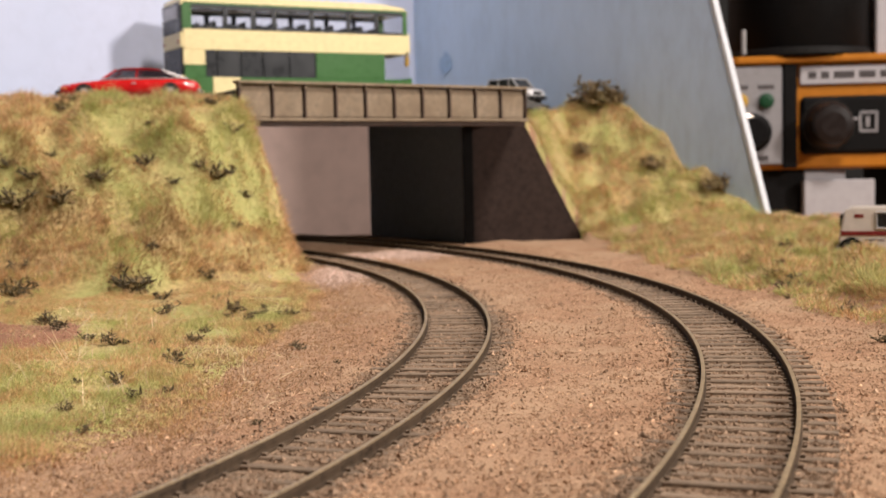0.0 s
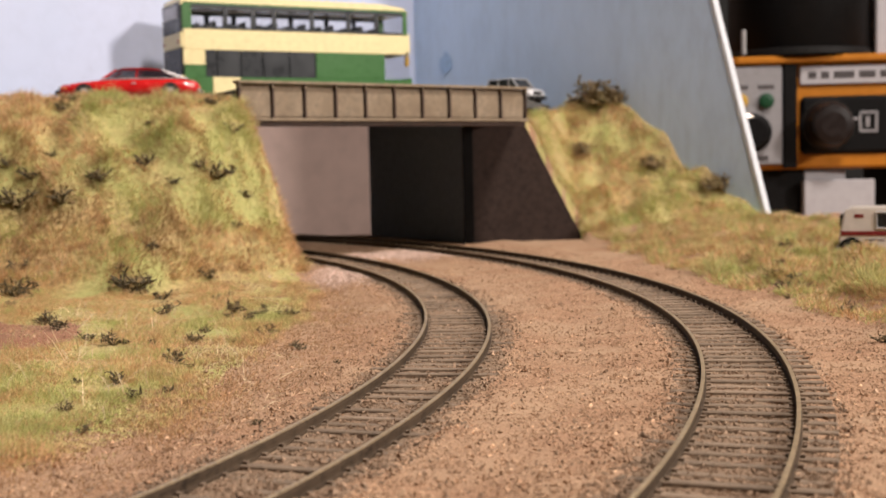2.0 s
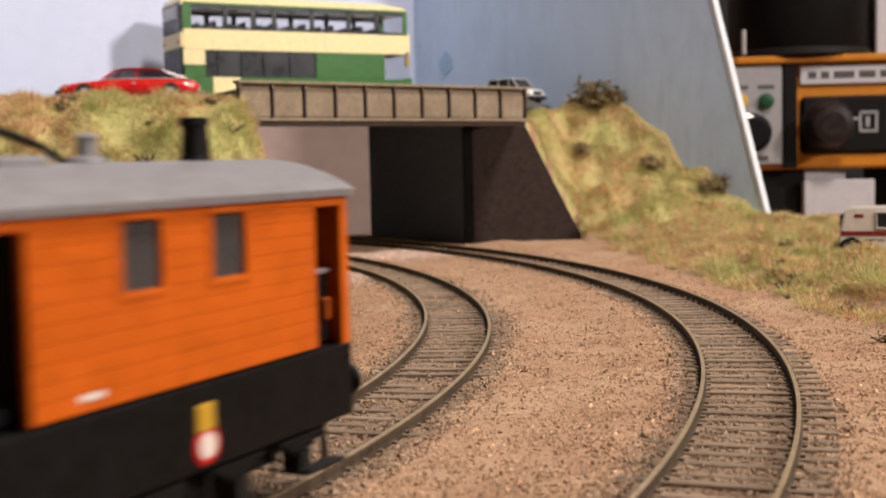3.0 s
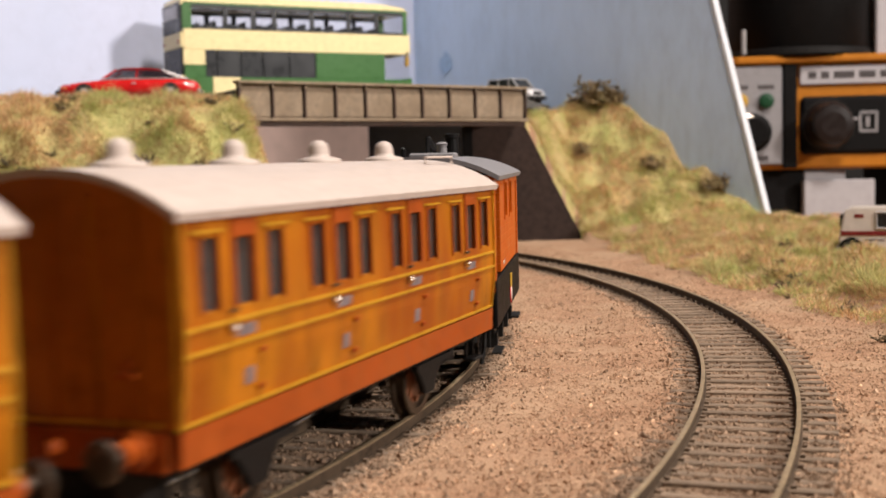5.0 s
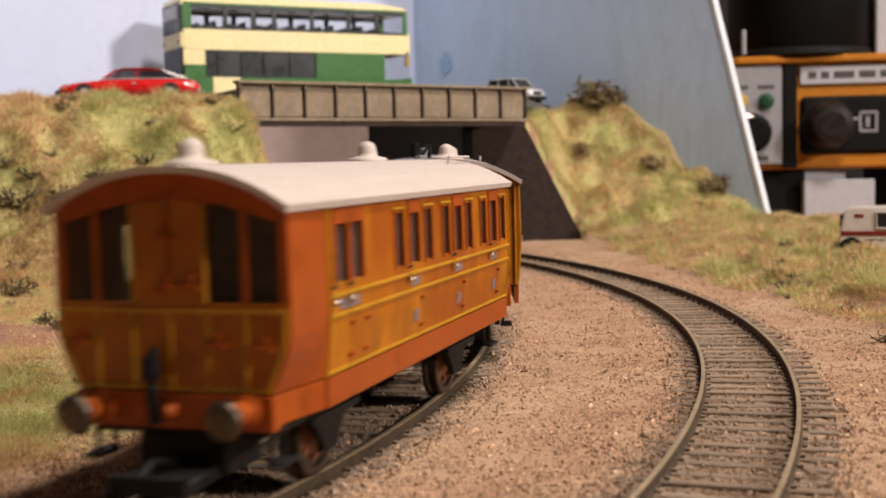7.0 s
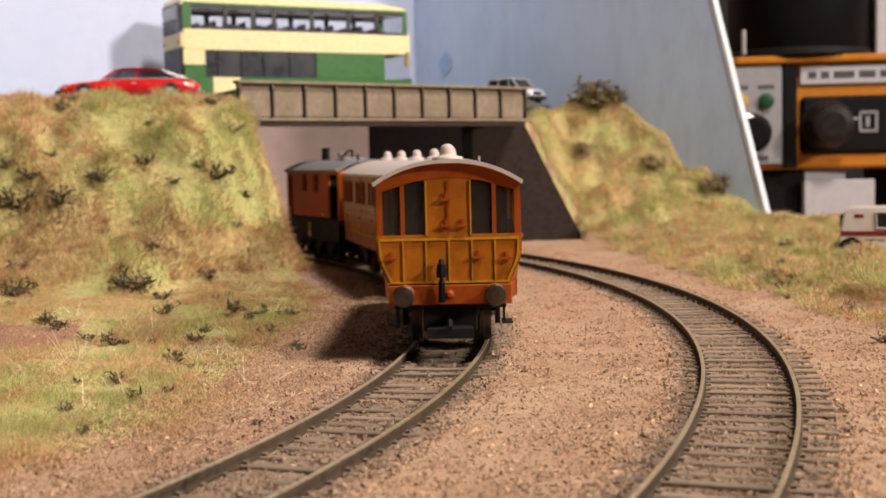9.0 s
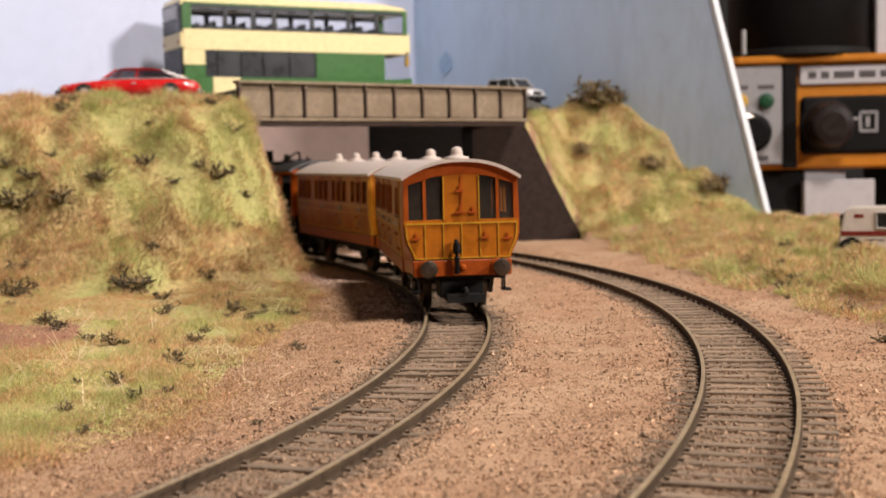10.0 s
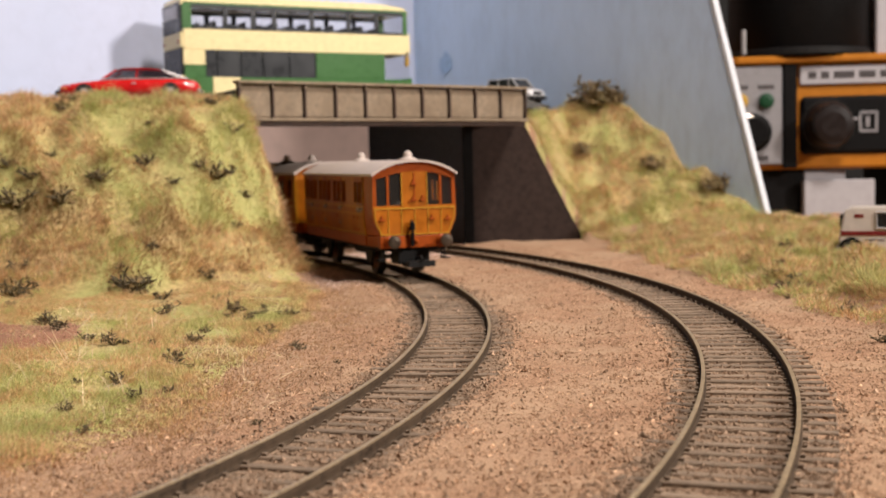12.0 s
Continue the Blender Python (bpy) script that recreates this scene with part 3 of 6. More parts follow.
def grass_on_left(count):
    # the steep bank
    y = 0.36 + 0.30 * rng.random(count * 7)
    x = -rng.random(count * 7) * 0.40 * y - 0.005
    gx, gy = ((left_bank(x + 0.0006 * i, y + 0.0006 * j) - left_bank(x, y)) / 0.0006 for i, j in ((1, 0), (0, 1)))
    r = INNER[2] - ring(x, y, INNER)
    keep = (left_bank(x, y) > 0.003) & (r > 0.0225) & (rng.random(len(x)) < np.minimum(np.sqrt(1 + gx * gx + gy * gy), 7) / 7)
    x, y = x[keep][:count], y[keep][:count]
    n = len(x)
    green = np.clip(0.16 + 0.74 * patches(x, y, LEFT_GREEN) + 0.06 * PATCH(x, y) + 0.16 * TUSSOCK(x, y), 0.04, 0.92)
    # browner in the hollows between tussocks: their shade is put into the fibre colour
    brown = np.clip(0.19 + 0.75 * patches(x, y, LEFT_BROWN) + 0.18 * ease((0.49 - y) / 0.05) - 0.06 * PATCH(x, y) - 0.13 * np.minimum(TUSSOCK(x, y), 0.6) + 0.10 * LUMPS(x, y), 0.03, 0.85) * (1 - 0.7 * green)
    three_tones("steep bank", x, y, rng.uniform(0.0018, 0.0052, n) * np.clip(1 + 0.45 * TUSSOCK(x, y) + 0.2 * LUMPS(x, y), 0.35, 2.0), np.full(n, 0.38),
                rng.uniform(0.00005, 0.00010, n), green, brown, 0.45)
    # the flat verge below it
    m = count * 5 // 4
    y = 0.15 + 0.34 * rng.random(m * 4)
    x = -rng.random(m * 4) * 0.44 * y
    cover = left_cover(x, y)
    keep = (rng.random(len(x)) < cover * (0.75 + 0.25 * TUSSOCK(x, y))) & (~bare_patch(x, y) | (rng.random(len(x)) < 0.04)) & (left_bank(x, y) <= 0.005)
    x, y, cover = x[keep][:m], y[keep][:m], cover[keep][:m]
    n = len(x)
    rim = 1 - ease((cover - 0.2) / 0.7)
    green = np.clip(0.34 + 0.65 * patches(x, y, VERGE_GREEN), 0, 0.95) * (1 - 0.6 * rim)
    # hollows get extra brown here too, as painted shade
    brown = np.clip(0.05 + 0.42 * patches(x, y, VERGE_BROWN) + 0.20 * rim - 0.15 * TUSSOCK(x, y), 0, 0.9) * (1 - 0.8 * green)
    three_tones("low verge", x, y, rng.uniform(0.0009, 0.0030, n) * np.clip(1 + 0.4 * TUSSOCK(x, y), 0.4, 1.8), rng.uniform(0.5, 1.1, n),
                rng.uniform(0.00002, 0.000045, n), green, brown, 0.3)
    # thin brown fluff where the verge runs out over the ballast
    m = 26000
    y = 0.17 + 0.36 * rng.random(m * 3)
    r = 0.016 + 0.034 * rng.random(m * 3)
    a = np.arcsin(np.clip((y - INNER[1]) / INNER[2], -1, 1))
    x = INNER[0] + (INNER[2] - r) * np.cos(a)
    keep = (left_bank(x, y) < 0.003) & (rng.random(len(x)) < ease((r - 0.012) / 0.03))
    x, y = x[keep][:m], y[keep][:m]
    n = len(x)
    fibres("grass_fluff", "sparse brown fibres where verge meets ballast", x, y, rng.uniform(0.0008, 0.0026, n), np.full(n, 1.0),
           rng.uniform(0.00002, 0.00005, n), FIBRE_BROWN, 0.15)


def grass_on_right(count):
    y = rng.uniform(0.24, 0.80, count * 6)
    x = rng.uniform(0.03, 0.26, count * 6)
    bank = right_bank(x, y)
    wall = 0.90 - 1.084 * (x + 0.02)
    foot = np.interp(y, [0.2, 0.311, 0.408, 0.537, 0.69], [0.125, 0.112, 0.0975, 0.086, 0.0775])
    verge = (x > foot + 0.006 * PATCH(x, y)) & (y < 0.7) & (rng.random(len(x)) < ease((x - foot) / 0.02 + 0.25) * (0.72 + 0.3 * TUSSOCK(x, y)))
    keep = ((bank > 0.004) | verge) & (y < wall - 0.003) & (x < 0.42 * y)
    keep &= ~((np.abs(x - 0.205) < 0.026) & (y > 0.506) & (y < 0.535))
    x, y = x[keep][:count], y[keep][:count]
    n = len(x)
    green = np.clip(0.46 + 0.50 * patches(x, y, RIGHT_GREEN) + 0.08 * PATCH(x, y), 0.05, 0.9)
    # the brown share also paints shade into hollows of the slope
    brown = np.clip(0.05 + 0.58 * patches(x, y, RIGHT_BROWN) - 0.08 * PATCH(x, y) - 0.25 * np.minimum(TUSSOCK(x, y), 0.6), 0.05, 0.85) * (1 - 0.7 * green)
    three_tones("slope by the bridge", x, y, rng.uniform(0.0022, 0.0052, n) * np.clip(1 + 0.5 * TUSSOCK(x, y) + 0.2 * LUMPS(x, y), 0.35, 2.1), rng.uniform(0.3, 0.7, n),
                rng.uniform(0.00007, 0.00013, n), green, brown, 0.4)


grass_on_left(190000)
grass_on_right(150000)


def long_straws():
    """Long pale stalks lying in loose sheaves on the verge, and single ones on the bank."""
    cx = np.array([-0.082, -0.070, -0.086, -0.055, -0.098, -0.040])
    cy = np.array([0.262, 0.240, 0.330, 0.295, 0.345, 0.250])
    k = rng.integers(0, 6, 700)
    x = cx[k] + rng.normal(0, 0.009, 700)
    y = cy[k] + rng.normal(0, 0.018, 700)
    keep = (ring(x, y, INNER) < INNER[2] - 0.022) & (y > 0.17)
    x, y = x[keep], y[keep]
    n = len(x)
    fibres("straw", "long pale dry stalks lying on the verge", x, y, rng.uniform(0.003, 0.011, n), np.full(n, 1.5), np.full(n, 0.00006), STRAW, 0.25)


long_straws()


# ---- track ----
def arc_bar(bm, track, offset, half, z0, z1, a0, a1, steps):
    """A bar bent along the track."""
    prev = None
    for i in range(steps + 1):
        s = (a0 + (a1 - a0) * i / steps) * track[2]
        ringv = [bm.verts.new((*line_at(track, s, o)[:2], z))
                 for o, z in ((offset - half, z0), (offset + half, z0), (offset + half, z1), (offset - half, z1))]
        if prev:
            for k in range(4):
                bm.faces.new((prev[k], prev[(k + 1) % 4], ringv[(k + 1) % 4], ringv[k]))
        prev = ringv
    return bm


def build_track(name, track, a0, a1):
    th = thing(name, "brown weathered curved track with timber sleepers in ballast", "track", kind="structure")
    for side in (-1, 1):
        off = side * (RAIL_GAUGE / 2 + 0.0004)
        rail = arc_bar(bmesh.new(), track, off, 0.00022, -0.0019, -0.0010, a0, a1, 220)
        arc_bar(rail, track, off, 0.00035, -0.0010, -0.00012, a0, a1, 220)
        arc_bar(rail, track, off, 0.00060, -0.0024, -0.0019, a0, a1, 220)
        rail_ob = part("rail", rail, RAIL_SIDE, th)
        part("railhead", arc_bar(bmesh.new(), track, off, 0.00037, -0.00025, 0.0, a0, a1, 220), RAIL_TOP, rail_ob, "worn rail top")
    tie = rbox(-0.0150, 0.0150, -0.00100, 0.00100, -0.0045, -0.0021, 0.0002)
    for sx in (-1, 1):
        for o in (-0.0011, 0.0011):
            box(tie, sx * 0.00865 + o - 0.0004, sx * 0.00865 + o + 0.0004, -0.0004, 0.0004, -0.0022, -0.0016)
    first = part("sleeper", tie, SLEEPER, th)
    pitch = 0.0063 / track[2]
    count = int((a1 - a0) / pitch)
    for i in range(count):
        px, py, a = line_at(track, (a0 + (i + 0.5) * pitch) * track[2])
        ob = first if i == 0 else new("sleeper", first.data)
        ob.parent = th
        j = rng.normal(0, 1, 3)
        ob.matrix_basis = pose(px, py, 0.0001 * j[0], 0, 0,
                               math.degrees(a) + 0.7 * j[1])


build_track("inner_track", INNER, -1.75, 1.15)
build_track("outer_track", OUTER, -0.95, 1.0)


# ---- backscene, bridge, road ----
def board(name, corners, depth, material, label, category="backscene", edge=None):
    """A flat board with a thickness, from front corners in order."""
    p = [Vector(c) for c in corners]
    nrm = (p[1] - p[0]).cross(p[-1] - p[0]).normalized()
    if nrm.y < 0:
        nrm = -nrm
    back = [v + nrm * depth for v in p]
    n = len(p)
    faces = [tuple(range(n)), tuple(range(2 * n - 1, n - 1, -1))] + [(i, (i + 1) % n, n + (i + 1) % n, n + i) for i in range(n)]
    bm = bm_of(p + back, faces)
    bmesh.ops.recalc_face_normals(bm, faces=bm.faces)
    return tagged(part(name, bm, material), label, category, kind="structure")


CORNER = (-0.0175, 0.90)
board("backdrop_left", [(-0.38, 0.5556, ROAD_Z - 0.004), (*CORNER, ROAD_Z - 0.004), (*CORNER, 0.34), (-0.38, 0.5556, 0.34)], 0.006, SKY_PALE,
      "pale hazy blue painted backscene board")
FOOT = Vector((0.1833, 0.6815, 0))
ALONG = (FOOT - Vector((*CORNER, 0))).normalized()


def on_right_board(u, z):
    """A place on the right board, u from its corner to its foot."""
    p = Vector((*CORNER, 0)).lerp(FOOT, u)
    return (p.x, p.y, z)


right_board = board("backdrop_right", [on_right_board(0.0, 0.02), on_right_board(0.996, -0.008), on_right_board(0.866, 0.128),
                                       on_right_board(0.69, 0.34), on_right_board(0.0, 0.34)], 0.004, SKY_BOARD,
                    "sky blue painted board with a slanting raw edge")
edge_bm = bmesh.new()
for (u0, z0), (u1, z1) in (((0.996, -0.008), (0.866, 0.128)), ((0.866, 0.128), (0.69, 0.34))):
    a, b = Vector(on_right_board(u0, z0)), Vector(on_right_board(u1, z1))
    out = ALONG * 0.0020
    up = Vector((-ALONG.y, ALONG.x, 0)) * 0.0045
    add(edge_bm, [a - up * 0.1, a + out - up * 0.1, a + out + up, a + up, b - up * 0.1, b + out - up * 0.1, b + out + up, b + up], BOX_FACES)
part("cut_edge", edge_bm, EDGE_WHITE, right_board, "raw white cut edge")
smear = bmesh.new()
ring_at = [(0.113 + 0.022 * (1 + 0.25 * math.sin(3.1 * k)) * math.cos(k * 0.5236), 0.111 + 0.0072 * (1 + 0.3 * math.cos(2.3 * k)) * math.sin(k * 0.5236)) for k in range(12)]
front = Vector((-0.0004, -0.0004, 0))
smear.faces.new([smear.verts.new(Vector(on_right_board(u, z)) + front) for u, z in ring_at])
part("paint_smear", smear, SKY_SMEAR, right_board, "darker blue smear of paint")

board("wall_dark_blue", [(-0.0440, 0.7575, -0.008), (0.0143, 0.677, -0.008), (0.0143, 0.677, ROAD_Z - 0.005), (-0.0440, 0.7575, ROAD_Z - 0.005)],
      0.004, BLUE_CARD, "dark blue card wall in the shade of the bridge", "wall")
board("abutment_right", [(0.0143, 0.676, -0.008), (0.0800, 0.690, -0.008), (0.0775, 0.6895, 0.0), (0.0455, 0.6827, 0.0640), (0.0440, 0.682, ROAD_Z - 0.005),
                         (0.0143, 0.676, ROAD_Z - 0.005)], 0.004, DARK_CARD, "dark brown card abutment and sloping wing wall", "abutment")
part("corner_post", rbox(0.0118, 0.0175, 0.671, 0.6755, -0.008, ROAD_Z - 0.005, 0.0003), BLACK)
tagged(bpy.data.objects["corner_post"], "black corner strip of the abutment", "post", kind="structure")

GL, GR = Vector((-0.0871, 0.540, 0)), Vector((0.0446, 0.643, 0))
GDIR = (GR - GL).normalized()
GNRM = Vector((-GDIR.y, GDIR.x, 0))
GLEN = (GR - GL).length
GIRDER_AT = Matrix(((GDIR.x, GNRM.x, 0, GL.x), (GDIR.y, GNRM.y, 0, GL.y), (0, 0, 1, 0), (0, 0, 0, 1)))


def build_girder():
    th = thing("bridge_girder", "stone-grey riveted plate girder parapet, weathered along its foot", "girder", m=GIRDER_AT)
    z0, z1 = 0.0625, 0.0803
    bays = 10
    w = GLEN / bays
    for i in range(bays):
        x = (i + 0.5) * w
        part("panel", rbox(x - w / 2, x + w / 2, 0.0016, 0.0030, z0 + 0.001, z1 - 0.0015, 0.0001), GIRDER, th)
        arch = [(-w / 2 + 0.0010, z1 - 0.0048), (-w / 2 + 0.0013, z1 - 0.0038), (-w / 2 + 0.0028, z1 - 0.0032), (w / 2 - 0.0028, z1 - 0.0032),
                (w / 2 - 0.0013, z1 - 0.0038), (w / 2 - 0.0010, z1 - 0.0048), (w / 2 - 0.0010, z0 + 0.0022), (-w / 2 + 0.0010, z0 + 0.0022)]
        part("plate", prism(bmesh.new(), [(x + u, v) for u, v in arch], "y", 0.0010, 0.0018), GIRDER, th)
    for i in range(bays + 1):
        x = i * w
        part("stiffener", rbox(x - 0.0005, x + 0.0005, -0.0004, 0.0017, z0 + 0.0014, z1 - 0.0012, 0.00015), RIVET_DARK, th, "dark upright stiffener")
        bm = bmesh.new()
        turned(bm, [(0.0007, 0), (0.0006, 0.0004), (0.0002, 0.0006)], 8, pose(x, -0.0002, z1 - 0.0026, 90, 0, 0))
        part("bolt_head", bm, GIRDER, th)
    part("top_flange", rbox(-0.001, GLEN + 0.001, -0.0012, 0.0040, z1 - 0.0013, z1, 0.0002), GIRDER, th)
    part("bottom_flange", rbox(-0.001, GLEN + 0.001, -0.0012, 0.0040, z0, z0 + 0.0014, 0.0002), GIRDER, th)
    part("soffit_edge", rbox(-0.0005, GLEN, 0.0002, 0.006, z0 - 0.0022, z0 - 0.0001, 0.0002), RIVET_DARK, th, "dark red-brown soffit edge")


build_girder()


def build_road():
    """The road deck from the bridge back to the boards."""
    g0, g1 = GL + GNRM * 0.0045, GR + GNRM * 0.0045
    outline = [(g0.x, g0.y), (g1.x, g1.y), (0.0446, 0.676), (0.071, 0.80), (-0.010, 0.888), (-0.32, 0.605), (-0.30, 0.605), (-0.16, 0.600), (-0.105, 0.575)]
    deck = part("road", prism(bmesh.new(), outline, "z", ROAD_Z - 0.0045, ROAD_Z), TARMAC)
    tagged(deck, "grey road across the bridge and along the backscene", "road", kind="structure")


build_road()


# ---- the room ----
def build_room():
    # only the north wall shows; the unseen rest is added to enclose the light
    part("room_floor", rbox(-2.2, 2.2, -2.2, 2.4, -0.95, -0.9, 0.002), ROOM_FLOOR)
    part("room_ceiling", rbox(-2.2, 2.2, -2.2, 2.4, 1.55, 1.6, 0.002), UNSEEN_DARK)
    for name, b in (("wall_west", (-2.2, -2.12, -2.2, 2.4)), ("wall_east", (2.12, 2.2, -2.2, 2.4)),
                    ("wall_south", (-2.12, 2.12, -2.2, -2.12)), ("wall_north", (-2.12, 2.12, 1.72, 1.80))):
        part(name, rbox(*b, -0.9, 1.55, 0.002), ROOM_WALL if name == "wall_north" else UNSEEN_DARK)
    for n in ("room_floor", "room_ceiling", "wall_west", "wall_east", "wall_south", "wall_north"):
        tagged(bpy.data.objects[n], "plain painted " + n.split("_")[1 if n.startswith("room") else 0] + " of the room", n.split("_")[-1 if n.startswith("room") else 0],
               kind="structure")


build_room()
# ---- train ----
COACH_L, BRAKE_L, COACH_STEP, CORNER_L = 0.1103, 0.1076, 0.1267, 0.0125
Z_SKIRT, Z_LOW, Z_WAIST, Z_EAVE = 0.0118, 0.0159, 0.0259, 0.0391
# half widths by height: of the straight sides, and of the glazed end, which narrows towards its foot
HALF = [(Z_SKIRT, 0.0154), (Z_LOW, 0.0155), (0.0185, 0.0158), (0.0215, 0.0161), (Z_WAIST, 0.0163), (Z_EAVE, 0.0161)]
END_HALF = [(Z_SKIRT, 0.0138), (Z_LOW, 0.0138), (0.0172, 0.0143), (0.0190, 0.0151), (0.0208, 0.0159), (0.0228, 0.0164), (Z_WAIST, 0.0165), (Z_EAVE, 0.0162)]


def half_width(z):
    return float(np.interp(z, [p[0] for p in HALF], [p[1] for p in HALF]))


def end_width(z):
    return float(np.interp(z, [p[0] for p in END_HALF], [p[1] for p in END_HALF]))


def corner_panel(bm, xa, xb, z0, z1, side, thick=0.0010):
    """A curved corner plate between the narrowed end at xa and the straight side at xb."""
    zs = [z0] + [z for z, _ in END_HALF if z0 < z < z1] + [z1]
    rings = []
    for k in range(7):
        u = k / 6
        w = u * u * (3 - 2 * u) ** 0.5 if u < 1 else 1.0
        x = xa + (xb - xa) * u
        outer = [(x, side * (end_width(z) + (half_width(z) - end_width(z)) * w), z) for z in zs]
        rings.append([bm.verts.new(p) for p in outer + [(px, py - side * thick, pz) for px, py, pz in reversed(outer)]])
    n = len(rings[0])
    for a, b in zip(rings, rings[1:]):
        for i in range(n):
            bm.faces.new((a[i], a[(i + 1) % n], b[(i + 1) % n], b[i]))
    bm.faces.new(rings[0])
    bm.faces.new(list(reversed(rings[-1])))
    bmesh.ops.recalc_face_normals(bm, faces=bm.faces)
    return bm


def side_panel(bm, x0, x1, z0, z1, side, thick=0.0008, proud=0.0):
    """A plate that follows the tumblehome of the coach side."""
    zs = [z0] + [z for z, _ in HALF if z0 < z < z1] + [z1]
    out = [(side * (half_width(z) + proud), z) for z in zs] + [(side * (half_width(z) + proud - thick), z) for z in reversed(zs)]
    return prism(bm, out, "x", x0, x1)


def vehicle_roof(th, length, half, z_eave, rise, material, over=0.0012, thick=0.0009, label=""):
    n = 14
    top = []
    for i in range(n + 1):
        u = -1 + 2 * i / n
        top.append((u * half, z_eave + rise * (1 - abs(u) ** 2.3)))
    out = top + [(y * 0.985, z - thick) for y, z in reversed(top)]
    bm = prism(bmesh.new(), out, "x", -length / 2 - over, length / 2 + over)
    return part("roof", bm, material, th, label)


def ventilator(th, x, y, z):
    bm = turned(bmesh.new(), [(0.0035, -0.0006), (0.0036, 0.0001), (0.0034, 0.0005), (0.0024, 0.0007), (0.0018, 0.0009), (0.0017, 0.0014),
                              (0.0016, 0.0023), (0.0014, 0.0029), (0.0009, 0.0033), (0.0003, 0.0035)], 16, pose(x, y, z))
    part("ventilator", bm, ROOF_WHITE, th, smooth=True)


def wheelset(th, x, radius, disc):
    """Axle with two flanged wheels; its own part, because it turns."""
    bm = bmesh.new()
    tube(bm, [(0, -0.011, 0), (0, 0.011, 0)], 0.0010, seg=8)
    ws = part("wheelset", bm, STEEL, th)
    ws.location = (x, 0, radius)
    for side in (-1, 1):
        m = pose(0, side * 0.0083, 0, -90 * side, 0, 0)
        b = turned(bmesh.new(), [(radius * 0.80, -0.0013), (radius + 0.0006, -0.0013), (radius + 0.0006, -0.0006), (radius, -0.0004),
                                 (radius, 0.0012), (radius * 0.82, 0.0012), (radius * 0.80, 0.0007)], 28, m)
        part("tyre", b, BUFFER_STEEL if disc is WHEEL_BROWN else FRAME_BLACK, ws)
        b = turned(bmesh.new(), [(radius * 0.81, -0.0004), (radius * 0.81, 0.0006), (radius * 0.4, 0.0009), (0.0016, 0.0010), (0.0012, 0.0016)], 20, m)
        for k in range(8):
            a = k * math.pi / 4
            turned(b, [(0.0004, 0.0), (0.0004, 0.0012)], 6, m @ pose(radius * 0.6 * math.cos(a), radius * 0.6 * math.sin(a), 0))
        part("wheel_disc", b, disc, ws)
    return ws


def buffer(th, x, y, z, way, housing, head=None):
    m = pose(x, y, z, 0, 90 * way, 0)
    stock = part("buffer", turned(bmesh.new(), [(0.0022, -0.0002), (0.0022, 0.0008), (0.0015, 0.0012), (0.0014, 0.0038)], 14, m), housing, th)
    part("buffer_head", turned(bmesh.new(), [(0.0009, 0.0036), (0.0009, 0.0054), (0.0022, 0.0057), (0.0025, 0.0062), (0.0022, 0.0066), (0.0010, 0.0068)],
                               18, m), head or BUFFER_STEEL, stock, "" if head else "dull steel buffer head", smooth=False)


def coupling(th, x, way):
    bm = rbox(-0.0035, 0.0035, -0.0052, 0.0052, 0.0042, 0.0062, 0.0006, Matrix.Translation((x + way * 0.001, 0, 0)))
    box(bm, min(x, x + way * 0.0065), max(x, x + way * 0.0065), -0.0052, -0.0042, 0.0046, 0.0056)
    box(bm, min(x, x + way * 0.0065), max(x, x + way * 0.0065), 0.0042, 0.0052, 0.0046, 0.0056)
    box(bm, min(x + way * 0.0055, x + way * 0.0072), max(x + way * 0.0055, x + way * 0.0072), -0.0052, 0.0052, 0.0044, 0.0066)
    tube(bm, [(x, 0.0, 0.0070), (x + way * 0.0060, 0.0, 0.0082), (x + way * 0.0085, 0.0, 0.0070)], 0.0007, 0.0005, 6)
    part("coupling", bm, FRAME_BLACK, th, "black plastic coupling")


